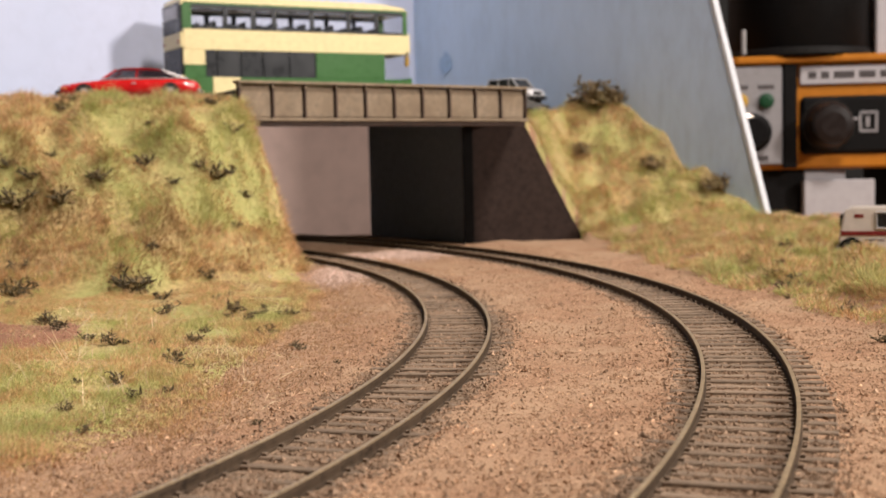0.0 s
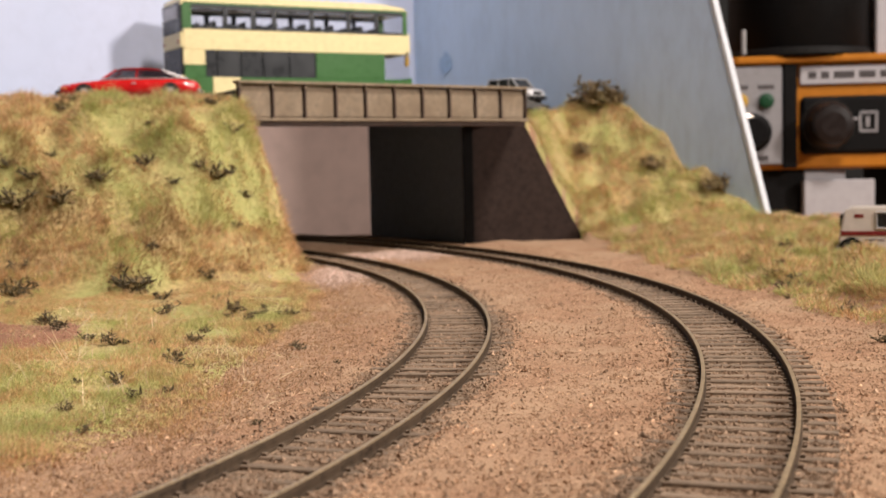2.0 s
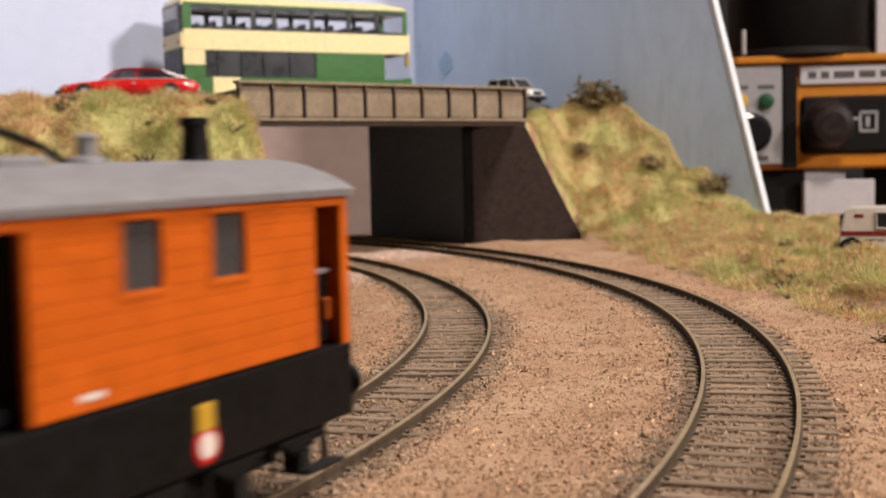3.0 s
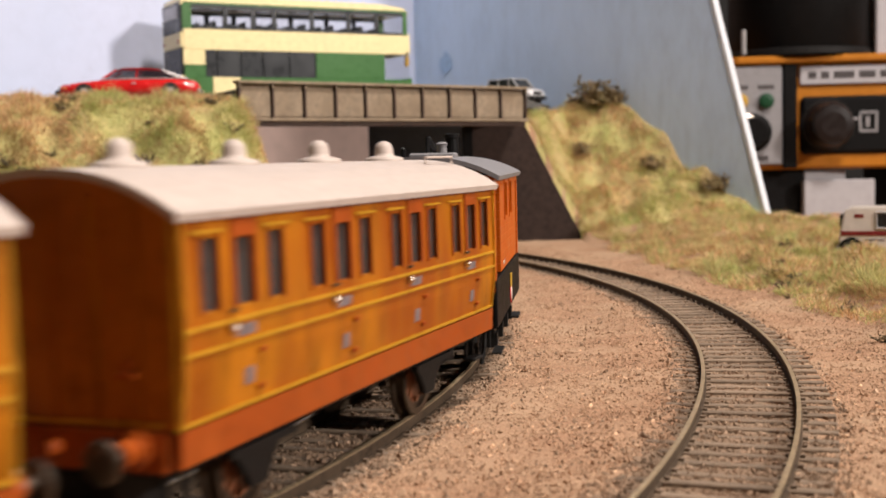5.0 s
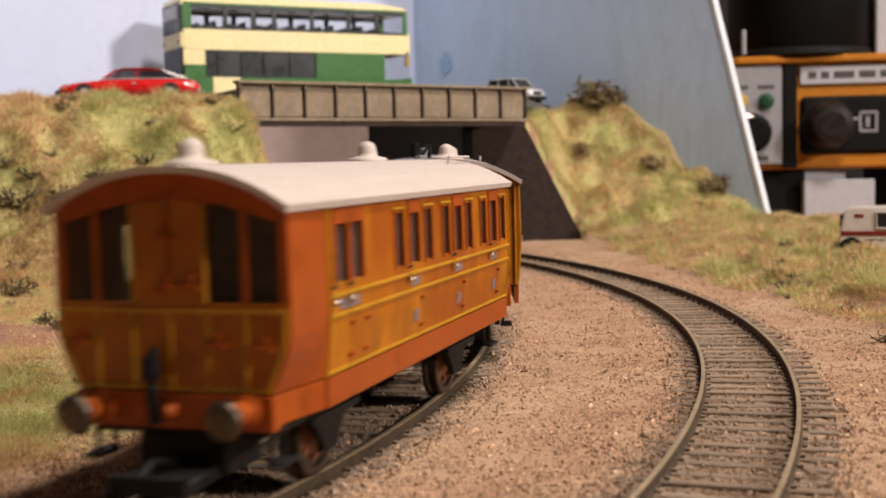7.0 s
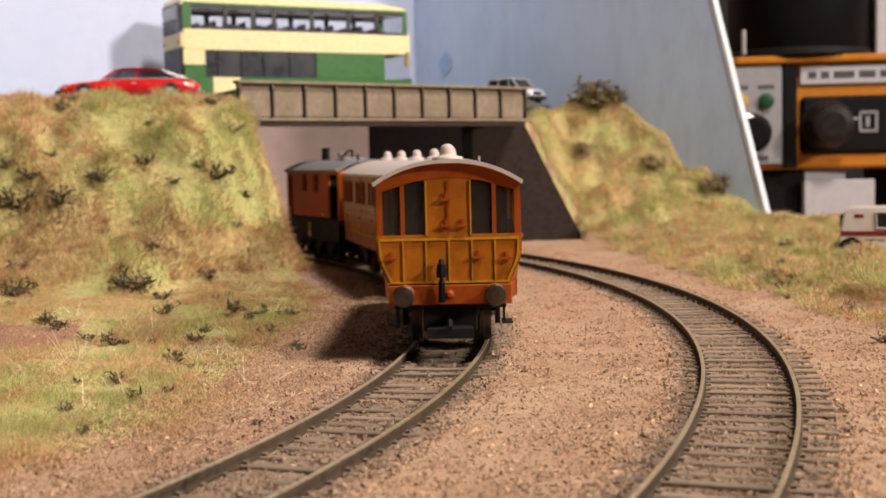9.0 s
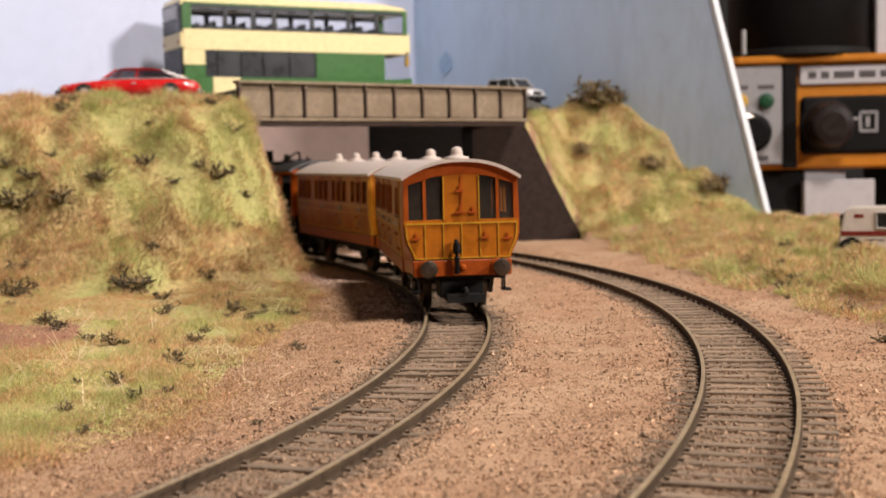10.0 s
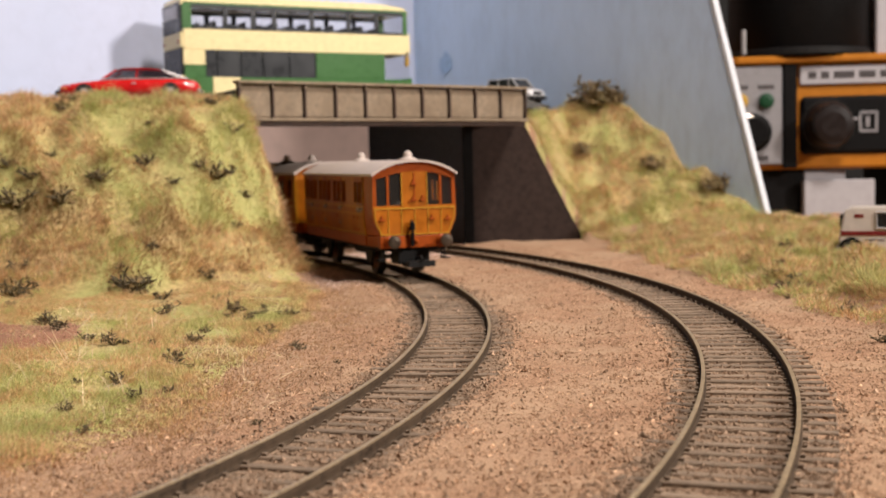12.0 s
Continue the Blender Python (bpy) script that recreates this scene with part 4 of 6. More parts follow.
def coach_underframe(th, L, x0):
    for s in (-1, 1):
        part("solebar", side_panel(bmesh.new(), x0, L / 2, Z_SKIRT, Z_LOW - 0.0002, s, 0.0010, 0.0003), MAHOGANY, th, "red-brown solebar")
    bm = rbox(-L / 2 + 0.002, L / 2 - 0.002, -0.0128, 0.0128, 0.0100, 0.0120, 0.0003)
    part("underframe", bm, FRAME_BLACK, th)
    for x in (-0.031, 0.031):
        for s in (-1, 1):
            out = [(x - 0.0085, 0.0118), (x + 0.0085, 0.0118), (x + 0.0030, 0.0055), (x + 0.0024, 0.0040), (x - 0.0024, 0.0040), (x - 0.0030, 0.0055)]
            bm = prism(bmesh.new(), out, "y", s * 0.0112 - 0.0006, s * 0.0112 + 0.0006)
            box(bm, x - 0.0085, x + 0.0085, s * 0.0122 - 0.0006, s * 0.0122 + 0.0006, 0.0088, 0.0098)
            part("axle_guard", bm, FRAME_BLACK, th)
    for e in (-1, 1):
        a, b = sorted((e * (L / 2 - 0.002), e * (L / 2 - 0.012)))
        part("coupling_mount", rbox(a, b, -0.0062, 0.0062, 0.0048, 0.0102, 0.0003), FRAME_BLACK, th)
        for s in (-1, 1):
            a, b = sorted((e * (L / 2 - 0.0015), e * (L / 2 - 0.0065)))
            bm = rbox(a, b, *sorted((s * 0.0118, s * 0.0142)), 0.0064, 0.0070, 0.0001)
            for x in (a + 0.0003, b - 0.0009):
                box(bm, x, x + 0.0006, *sorted((s * 0.0120, s * 0.0125)), 0.0068, 0.0104)
            part("step", bm, FRAME_BLACK, th)
    part("brake_cylinder", turned(bmesh.new(), [(0.0024, -0.006), (0.0024, 0.006)], 12, pose(0.004, 0.004, 0.0082, 0, 90, 0)), FRAME_BLACK, th)


def lining(th, side, x0, x1, z, w=0.00042):
    part("lining", side_panel(bmesh.new(), x0, x1, z - w / 2, z + w / 2, side, 0.0005, 0.0003), LINING, th, "yellow lining strip")


def coach_side(th, L, side, lights, x0):
    """lights: (centre, half width, is a door light). Openings go right through."""
    zb, zt = 0.0280, 0.0361
    part("lower_side", side_panel(bmesh.new(), x0, L / 2, Z_LOW, zb, side), TEAK, th)
    part("cornice", side_panel(bmesh.new(), x0, L / 2, zt, Z_EAVE, side), TEAK, th)
    edges = [x0] + [e for c, h, _ in lights for e in (c - h, c + h)] + [L / 2]
    for i in range(0, len(edges), 2):
        part("pillar", side_panel(bmesh.new(), edges[i], edges[i + 1], zb, zt, side), TEAK, th)
    for c, h, door in lights:
        y = side * (half_width(0.031) - 0.0006)
        part("window_pane", box(bmesh.new(), c - h, c + h, y - 0.0001, y + 0.0001, zb, zt), PANE_SIDE, th, "thin window pane, greyed for the light seen through it")
        rim = 0.0009 if door else 0.0004
        if door:
            bm = bmesh.new()
            side_panel(bm, c - h - rim, c - h, zb, zt + 0.0018, side, 0.0006, 0.0003)
            side_panel(bm, c + h, c + h + rim, zb, zt + 0.0018, side, 0.0006, 0.0003)
            side_panel(bm, c - h, c + h, zt - 0.0002, zt + 0.0018, side, 0.0006, 0.0003)
            part("droplight_frame", bm, MAHOGANY, th, "red mahogany door frame")
            part("door_handle", turned(bmesh.new(), [(0.0006, 0), (0.0006, 0.0006), (0.0003, 0.0008)], 8,
                                       pose(c - 0.0036, side * (half_width(0.0262) + 0.0003), 0.0257, -90 * side, 0, 0)), STEEL, th, "bright door handle")
            part("grab_rail", rbox(c - 0.0044, c - 0.0030, side * (half_width(0.026) + 0.0006) - 0.0003, side * (half_width(0.026) + 0.0006) + 0.0003,
                                   0.0275, 0.0279, 0.0001), BUFFER_STEEL, th)
            for z in (0.0178, 0.0222):
                part("hinge", rbox(c + h + 0.001, c + h + 0.0022, side * (half_width(z) + 0.0003) - 0.0003, side * (half_width(z) + 0.0003) + 0.0003,
                                   z - 0.0003, z + 0.0003, 0.0001), MAHOGANY, th)
        else:
            bm = bmesh.new()
            side_panel(bm, c - h - rim, c - h, zb - 0.0003, zt + 0.0004, side, 0.0006, 0.00025)
            side_panel(bm, c + h, c + h + rim, zb - 0.0003, zt + 0.0004, side, 0.0006, 0.00025)
            part("window_bead", bm, MAHOGANY, th)
    for z in (0.0265, 0.0238):
        lining(th, side, x0, L / 2, z)
    lining(th, side, x0, L / 2, Z_LOW + 0.0003)
    lining(th, side, x0, L / 2, Z_EAVE - 0.0007, 0.0003)
    for e in (x0 + 0.0003, L / 2 - 0.0003):
        part("corner_lining", side_panel(bmesh.new(), e - 0.00018, e + 0.00018, Z_LOW, Z_EAVE, side, 0.0005, 0.00032), LINING, th, "yellow corner lining")


def marks(th, side, places):
    """Unreadable lettering and numerals, as plain bars."""
    for x, z, w, h in places:
        part("lettering", side_panel(bmesh.new(), x - w / 2, x + w / 2, z - h / 2, z + h / 2, side, 0.0003, 0.00012), GREYMARK, th, "faded grey lettering")


def coach_end(th, L, way, material):
    zs = [(z, w) for z, w in HALF[1:]]
    top = [(math.sin(a) * 0.0158, Z_EAVE + 0.0043 * math.cos(a) ** 1.3) for a in [k * math.pi / 16 for k in range(7, -1, -1)]]
    right = [(w - 0.0002, z) for z, w in zs] + top
    out = right + [(-y, z) for y, z in reversed(right)]
    a, b = sorted((way * (L / 2 - 0.0012), way * (L / 2 - 0.0002)))
    return part("end_panel", prism(bmesh.new(), out, "x", a, b), material, th)


def end_strip(bm, x, way, y0, y1, z0, z1, d=0.0003):
    a, b = sorted((x, x + way * d))
    box(bm, a, b, min(y0, y1), max(y0, y1), z0, z1)


def lamp_iron(th, x, way, y, z):
    bm = bmesh.new()
    end_strip(bm, x, way, y - 0.0003, y + 0.0003, z - 0.0009, z + 0.0009, 0.0006)
    a, b = sorted((x + way * 0.0002, x + way * 0.0010))
    box(bm, a, b, y - 0.0012, y + 0.0012, z - 0.0010, z - 0.0004)
    part("lamp_iron", bm, MAHOGANY, th, "small red-brown lamp iron")


def plain_end(th, L, way):
    coach_end(th, L, way, TEAK_END)
    x = way * (L / 2 - 0.0002)
    bm = bmesh.new()
    for y in (-0.0005, 0.0):
        end_strip(bm, x, way, 0.0055 + y, 0.0059 + y, Z_LOW, Z_EAVE + 0.002)
        end_strip(bm, x, way, -0.0055 - y, -0.0059 - y, Z_LOW, Z_EAVE + 0.002)
    for y in (-0.0110, 0.0, 0.0110):
        end_strip(bm, x, way, y - 0.0002, y + 0.0002, Z_LOW, Z_EAVE + 0.001)
    part("end_beading", bm, TEAK, th)
    for s in (-1, 1):
        edge = bmesh.new()
        end_strip(edge, x, way, s * 0.0153 - 0.0002, s * 0.0153 + 0.0002, Z_LOW, Z_EAVE)
        part("end_edge_lining", edge, LINING, th, "yellow lining strip")
    bm = bmesh.new()
    end_strip(bm, x, way, -0.0136, 0.0136, Z_LOW + 0.0003, Z_LOW + 0.0008)
    part("end_lining", bm, LINING, th, "yellow lining strip")
    for y, z in ((-0.0095, 0.0225), (0.0095, 0.0225)):
        lamp_iron(th, x, way, y, z)


def glazed_end(th, L, way):
    """The brake coach's end with five panels above the waist, four of them windows."""
    x = way * (L / 2 - 0.0002)
    zb, zt = Z_WAIST + 0.0012, 0.0386
    a, b = sorted((way * (L / 2 - 0.0012), x))
    low = [(w - 0.0002, z) for z, w in END_HALF[1:] if z <= Z_WAIST] + [(end_width(zb) - 0.0002, zb)]
    part("lower_end", prism(bmesh.new(), low + [(-y, z) for y, z in reversed(low)], "x", a, b), TEAK_END, th)
    top = [(math.sin(k) * 0.0158, Z_EAVE + 0.0043 * math.cos(k) ** 1.3) for k in [i * math.pi / 16 for i in range(7, -1, -1)]]
    arch_r = [(0.0159, 0.0372)] + top
    arch = arch_r + [(-y, z) for y, z in reversed(arch_r)]
    inner = [(-0.0149, 0.0370), (-0.0075, 0.0392), (0.0, 0.0398), (0.0075, 0.0392), (0.0149, 0.0370)]
    part("end_arch", prism(bmesh.new(), arch + inner, "x", a, b), MAHOGANY, th)
    edges = [-0.0162, -0.0149, -0.0108, -0.0099, -0.0052, 0.0052, 0.0099, 0.0108, 0.0149, 0.0162]
    tops = {0.0149: 0.0371, 0.0108: 0.0385, 0.0099: 0.0387, 0.0052: 0.0397}
    for i in range(0, len(edges) - 1, 2):
        y0, y1 = edges[i], edges[i + 1]
        t = 0.0372 if max(abs(y0), abs(y1)) > 0.012 else (0.0388 if abs(y0) > 0.006 else 0.0397)
        mat = TEAK_END if i == 4 else MAHOGANY
        part("door_panel" if i == 4 else "end_pillar", box(bmesh.new(), a, b, y0, y1, zb, t), mat, th)
    for y0, y1, t in ((-0.0149, -0.0108, 0.0386), (-0.0099, -0.0052, 0.0397), (0.0052, 0.0099, 0.0397), (0.0108, 0.0149, 0.0386)):
        part("end_pane", box(bmesh.new(), (a + b) / 2 - 0.0001, (a + b) / 2 + 0.0001, y0, y1, zb, t), PANE, th, "clear end window")
    bm = bmesh.new()
    end_strip(bm, x, way, -0.0158, 0.0158, Z_WAIST - 0.0001, Z_WAIST + 0.0004)
    end_strip(bm, x, way, -0.0136, 0.0136, Z_LOW + 0.0002, Z_LOW + 0.0006)
    for y in (-0.0104, -0.0052, 0.0, 0.0052, 0.0104):
        end_strip(bm, x, way, y - 0.00014, y + 0.00014, Z_LOW + 0.0004, Z_WAIST)
    for y in (-0.0050, 0.0050):
        end_strip(bm, x, way, y - 0.00016, y + 0.00016, zb, 0.0392)
    for s in (-1, 1):
        zs = np.linspace(Z_LOW + 0.0004, Z_WAIST, 8)
        for z0, z1 in zip(zs, zs[1:]):
            y0, y1 = s * (end_width(z0) - 0.0008), s * (end_width(z1) - 0.0008)
            aa, bb = sorted((x, x + way * 0.0003))
            add(bm, [(aa, y0 - 0.0002, z0), (bb, y0 - 0.0002, z0), (bb, y0 + 0.0002, z0), (aa, y0 + 0.0002, z0),
                     (aa, y1 - 0.0002, z1), (bb, y1 - 0.0002, z1), (bb, y1 + 0.0002, z1), (aa, y1 + 0.0002, z1)], BOX_FACES)
    part("end_lining", bm, LINING, th, "fine yellow lining on the end")
    bm = bmesh.new()
    end_strip(bm, x, way, -0.00025, 0.00025, 0.0287, 0.0392)
    end_strip(bm, x, way, 0.0002, 0.0026, 0.0283, 0.0287)
    part("handrail", bm, MAHOGANY, th)
    for y, z in ((0.0004, 0.0358), (-0.0032, 0.0298), (0.0004, 0.0298), (-0.0066, 0.0226), (0.0130, 0.0226), (-0.0130, 0.0222)):
        lamp_iron(th, x, way, y * -way, z)
    pipe = tube(bmesh.new(), [(x + way * 0.0016, 0.0018, 0.0120), (x + way * 0.0022, 0.0018, 0.0165), (x + way * 0.0020, 0.0018, 0.0200),
                              (x + way * 0.0012, 0.0018, 0.0214)], 0.0008, 0.0006, 8)
    turned(pipe, [(0.0011, 0), (0.0012, 0.0010), (0.0010, 0.0030)], 8, pose(x + way * 0.0021, 0.0018, 0.0176))
    part("vacuum_pipe", pipe, BLACK, th, "black vacuum brake pipe")


def end_beam(th, L, way):
    x = way * L / 2
    a, b = sorted((x - way * 0.0016, x + way * 0.0003))
    part("buffer_beam", rbox(a, b, -0.0140, 0.0140, Z_SKIRT - 0.0006, Z_LOW - 0.0002, 0.0002), MAHOGANY, th, "red-brown buffer beam")
    for s in (-1, 1):
        buffer(th, x, s * 0.0102, 0.0138, way, MAHOGANY)
    part("draw_hook", turned(bmesh.new(), [(0.0010, 0), (0.0010, 0.0012), (0.0005, 0.0020)], 10, pose(x, 0, 0.0136, 0, 90 * way, 0)), MAHOGANY, th)
    coupling(th, x, way)


def coach_inside(th, L, partitions):
    part("floor", rbox(-L / 2 + 0.001, L / 2 - 0.001, -0.0128, 0.0128, Z_LOW, Z_LOW + 0.0008, 0.0001), INTERIOR, th)
    for x in partitions:
        part("partition", rbox(x - 0.0004, x + 0.0004, -0.0145, 0.0145, Z_LOW, 0.0395, 0.0001), INTERIOR, th)
        for s in (-1, 1):
            part("bench", rbox(min(x + s * 0.0005, x + s * 0.0055), max(x + s * 0.0005, x + s * 0.0055), -0.0140, 0.0140, 0.0200, 0.0225, 0.0005), INTERIOR, th)


def build_coach():
    L = COACH_L
    th = thing("passenger_coach", "varnished teak four-wheeled coach with yellow lining and white roof", "coach", "coaches of the train")
    comp = L / 4
    lights = []
    for k in range(4):
        c = -L / 2 + (k + 0.5) * comp
        lights += [(c - 0.0078, 0.0019, False), (c, 0.0022, True), (c + 0.0078, 0.0019, False)]
    for s in (-1, 1):
        coach_side(th, L, s, lights, -L / 2)
        for k in range(4):
            c = -L / 2 + (k + 0.5) * comp
            marks(th, s, [(c, 0.0251, 0.0044, 0.0013), (c + 0.001, 0.0195, 0.0020, 0.0020)])
            part("class_panel", side_panel(bmesh.new(), c - comp / 2 + 0.002, c - 0.0045, 0.0367, 0.0370, s, 0.0005, 0.0003), LINING, th)
            part("class_panel", side_panel(bmesh.new(), c + 0.0045, c + comp / 2 - 0.002, 0.0367, 0.0370, s, 0.0005, 0.0003), LINING, th)
    plain_end(th, L, -1)
    plain_end(th, L, 1)
    end_beam(th, L, -1)
    end_beam(th, L, 1)
    coach_underframe(th, L, -L / 2)
    coach_inside(th, L, [-L / 2 + k * comp for k in (1, 2, 3)])
    vehicle_roof(th, L, 0.0170, Z_EAVE, 0.0050, ROOF_WHITE, label="off-white arched roof")
    for k in range(4):
        x = -L / 2 + (k + 0.5) * comp
        ventilator(th, x, 0, Z_EAVE + 0.0050)
    for s in (-1,):
        rail = tube(bmesh.new(), [(L / 2 - 0.015, -0.0085, 0.0433), (L / 2 - 0.015, -0.0085, 0.0445), (L / 2 - 0.001, -0.0085, 0.0445), (L / 2 - 0.001, -0.0085, 0.0433)],
                    0.00025, seg=6)
        part("roof_rail", rail, ROOF_WHITE, th, "white wire roof rail")
    return th, [wheelset(th, x, 0.0066, WHEEL_BROWN) for x in (-0.031, 0.031)]


def build_brake_coach():
    L = BRAKE_L
    th = thing("brake_coach", "varnished teak brake coach with windowed end and white roof", "coach", "coaches of the train")
    first = -L / 2 + 0.0360
    comp = (L - 0.0360) / 3
    lights = [(-L / 2 + 0.0172, 0.0021, True), (-L / 2 + 0.0228, 0.0021, True)]
    for k in range(3):
        c = first + (k + 0.5) * comp
        lights += [(c - 0.0071, 0.0018, False), (c, 0.0021, True), (c + 0.0071, 0.0018, False)]
    for s in (-1, 1):
        coach_side(th, L, s, lights, CORNER_L - L / 2)
        guard = corner_panel(bmesh.new(), 0.0003 - L / 2, CORNER_L - L / 2, Z_LOW, Z_EAVE, s)
        part("guard_panel", guard, MAHOGANY, th, "plain red-brown curved corner panel", smooth=False)
        part("solebar", corner_panel(bmesh.new(), 0.0003 - L / 2, CORNER_L - L / 2, Z_SKIRT, Z_LOW - 0.0002, s, 0.0012), MAHOGANY, th, "red-brown solebar")
        marks(th, s, [(-L / 2 + 0.020, 0.0251, 0.0070, 0.0014)])
        for k in range(3):
            c = first + (k + 0.5) * comp
            marks(th, s, [(c, 0.0251, 0.0044, 0.0013), (c + 0.001, 0.0195, 0.0020, 0.0020)])
            part("class_panel", side_panel(bmesh.new(), c - comp / 2 + 0.002, c - 0.0042, 0.0367, 0.0370, s, 0.0005, 0.0003), LINING, th)
            part("class_panel", side_panel(bmesh.new(), c + 0.0042, c + comp / 2 - 0.002, 0.0367, 0.0370, s, 0.0005, 0.0003), LINING, th)
    glazed_end(th, L, -1)
    plain_end(th, L, 1)
    end_beam(th, L, -1)
    end_beam(th, L, 1)
    coach_underframe(th, L, CORNER_L - L / 2)
    coach_inside(th, L, [first + k * comp for k in (0, 1, 2)])
    vehicle_roof(th, L, 0.0170, Z_EAVE, 0.0050, ROOF_WHITE, label="off-white arched roof")
    for x in (-L / 2 + 0.007, -L / 2 + 0.071):
        ventilator(th, x, 0, Z_EAVE + 0.0050)
    rail = tube(bmesh.new(), [(L / 2 - 0.015, -0.0085, 0.0433), (L / 2 - 0.015, -0.0085, 0.0445), (L / 2 - 0.001, -0.0085, 0.0445), (L / 2 - 0.001, -0.0085, 0.0433)],
                0.00025, seg=6)
    part("roof_rail", rail, ROOF_WHITE, th, "white wire roof rail")
    return th, [wheelset(th, x, 0.0066, WHEEL_BROWN) for x in (-0.031, 0.031)]


def build_loco():
    L, W, z0, z1 = 0.0725, 0.0152, 0.0200, 0.0405
    th = thing("tram_engine", "orange planked tram engine with grey roof and black skirts", "locomotive")
    front0, rear0, cab1 = 0.0280, 0.0228, L / 2 - 0.0019
    planks = 11
    h = (z1 - z0) / planks
    win = [(-0.0064, 0.0032), (0.0090, 0.0032)]
    wz0, wz1 = z0 + 6 * h - 0.00005, z0 + 10 * h - 0.00005
    for s in (-1, 1):
        y0, y1 = sorted((s * W, s * (W - 0.0010)))
        for i in range(planks):
            za, zb = z0 + i * h, z0 + (i + 1) * h - 0.00003
            spans = [(-rear0, front0)]
            if za < wz1 - 0.0004 and zb > wz0 + 0.0004:
                spans = [(-rear0, win[0][0] - win[0][1]), (win[0][0] + win[0][1], win[1][0] - win[1][1]), (win[1][0] + win[1][1], front0)]
            for a, b in spans:
                part("plank", rbox(a, b, y0, y1, za, zb, 0.00007), ORANGE, th)
        for c, hw in win:
            bm = bmesh.new()
            yy = s * (W + 0.0002)
            ya, yb = sorted((yy, s * (W - 0.0006)))
            box(bm, c - hw - 0.0007, c - hw, ya, yb, wz0 - 0.0007, wz1 + 0.0007)
            box(bm, c + hw, c + hw + 0.0007, ya, yb, wz0 - 0.0007, wz1 + 0.0007)
            box(bm, c - hw, c + hw, ya, yb, wz0 - 0.0007, wz0)
            box(bm, c - hw, c + hw, ya, yb, wz1, wz1 + 0.0007)
            part("window_frame", bm, ORANGE, th)
            part("window_pane", box(bmesh.new(), c - hw, c + hw, s * (W - 0.0005) - 0.0001, s * (W - 0.0005) + 0.0001, wz0, wz1), PANE_SIDE, th, "cab window greyed for the light seen through it")
        for e in (-1, 1):
            a, b = sorted((e * cab1, e * L / 2))
            part("corner_post", rbox(a, b, y0, y1, z0 - 0.0030, z1, 0.0001), ORANGE, th)
            a, b = sorted((front0 if e > 0 else -rear0, e * cab1))
            part("cab_header", rbox(a, b, y0, y1, z1 - 0.0022, z1, 0.0001), ORANGE, th)
            if e > 0:
                # orange door coloured black: the doorway's shade is put into its paint
                door = part("half_door", rbox(a, b, *sorted((s * (W - 0.0024), s * (W - 0.0032))), z0, z0 + 0.0092, 0.0001), BLACK, th, "half door blackened to stand for the shade in the doorway")
                part("door_rail", rbox(a, b, *sorted((s * (W - 0.0020), s * (W - 0.0034))), z0 + 0.0092, z0 + 0.0098, 0.0001), GREYMARK, door, "grey door rail")
                part("door_latch", rbox(b - 0.0020, b - 0.0010, *sorted((s * (W - 0.0012), s * (W - 0.0024))), z0 + 0.0030, z0 + 0.0060, 0.0002), MAHOGANY, door)
            else:
                part("half_door", rbox(a, b, *sorted((s * (W - 0.0030), s * (W - 0.0036))), z0, z0 + 0.0016, 0.0001), BLACK, th)
    for e in (-1, 1):
        a, b = sorted((e * (L / 2 - 0.0010), e * L / 2))
        part("end_lower", rbox(a, b, -W + 0.001, W - 0.001, z0 - 0.0030, z0 + 5 * h, 0.0001), ORANGE, th)
        part("end_upper", rbox(a, b, -W + 0.001, W - 0.001, z1 - 0.0035, z1 + 0.0002, 0.0001), ORANGE, th)
        for y in (-0.0122, -0.0035, 0.0035, 0.0122):
            part("end_pillar", rbox(a, b, y - 0.0018, y + 0.0018, z0 + 5 * h, z1 - 0.0035, 0.0001), ORANGE, th)
        for y in (-0.0079, 0.0079):
            part("end_pane", box(bmesh.new(), (a + b) / 2 - 0.0001, (a + b) / 2 + 0.0001, y - 0.0027, y + 0.0027, z0 + 5 * h, z1 - 0.0035), PANE, th)
        part("bulkhead", rbox(*((front0 - 0.001, front0) if e > 0 else (-rear0, 0.001 - rear0)), -W + 0.001, W - 0.001, z0, z1, 0.0001), BLACK, th)
    part("boiler", turned(bmesh.new(), [(0.0085, -0.021), (0.0085, 0.021)], 18, pose(0, 0, 0.027, 0, 90, 0)), BLACK, th, "black boiler casing")
    for s in (-1, 1):
        part("skirt", rbox(-L / 2, L / 2, *sorted((s * (W - 0.0008), s * (W + 0.0002))), 0.0098, z0 - 0.0004, 0.0002), BLACK, th, "black side skirt")
        crest = part("crest", rbox(0.0015, 0.0047, *sorted((s * (W + 0.0001), s * (W + 0.0005))), 0.0142, 0.0174, 0.0006), LED_YELLOW, th, "small yellow crest")
        part("crest_ring", turned(bmesh.new(), [(0.0023, 0), (0.0022, 0.0003)], 18, pose(0.0032, s * (W + 0.0001), 0.0126, -90 * s, 0, 0)), LAMP_RED, crest)
        part("crest_disc", turned(bmesh.new(), [(0.0016, 0), (0.0015, 0.0004)], 18, pose(0.0032, s * (W + 0.0001), 0.0126, -90 * s, 0, 0)), VAN_WHITE, crest)
        for x in (-0.020, -0.004, 0.012, 0.026):
            spring = bmesh.new()
            for k in range(4):
                box(spring, x - 0.0052 + 0.0011 * k, x + 0.0052 - 0.0011 * k, *sorted((s * (W - 0.0036), s * (W - 0.0016))), 0.0082 - 0.0006 * k, 0.0087 - 0.0006 * k)
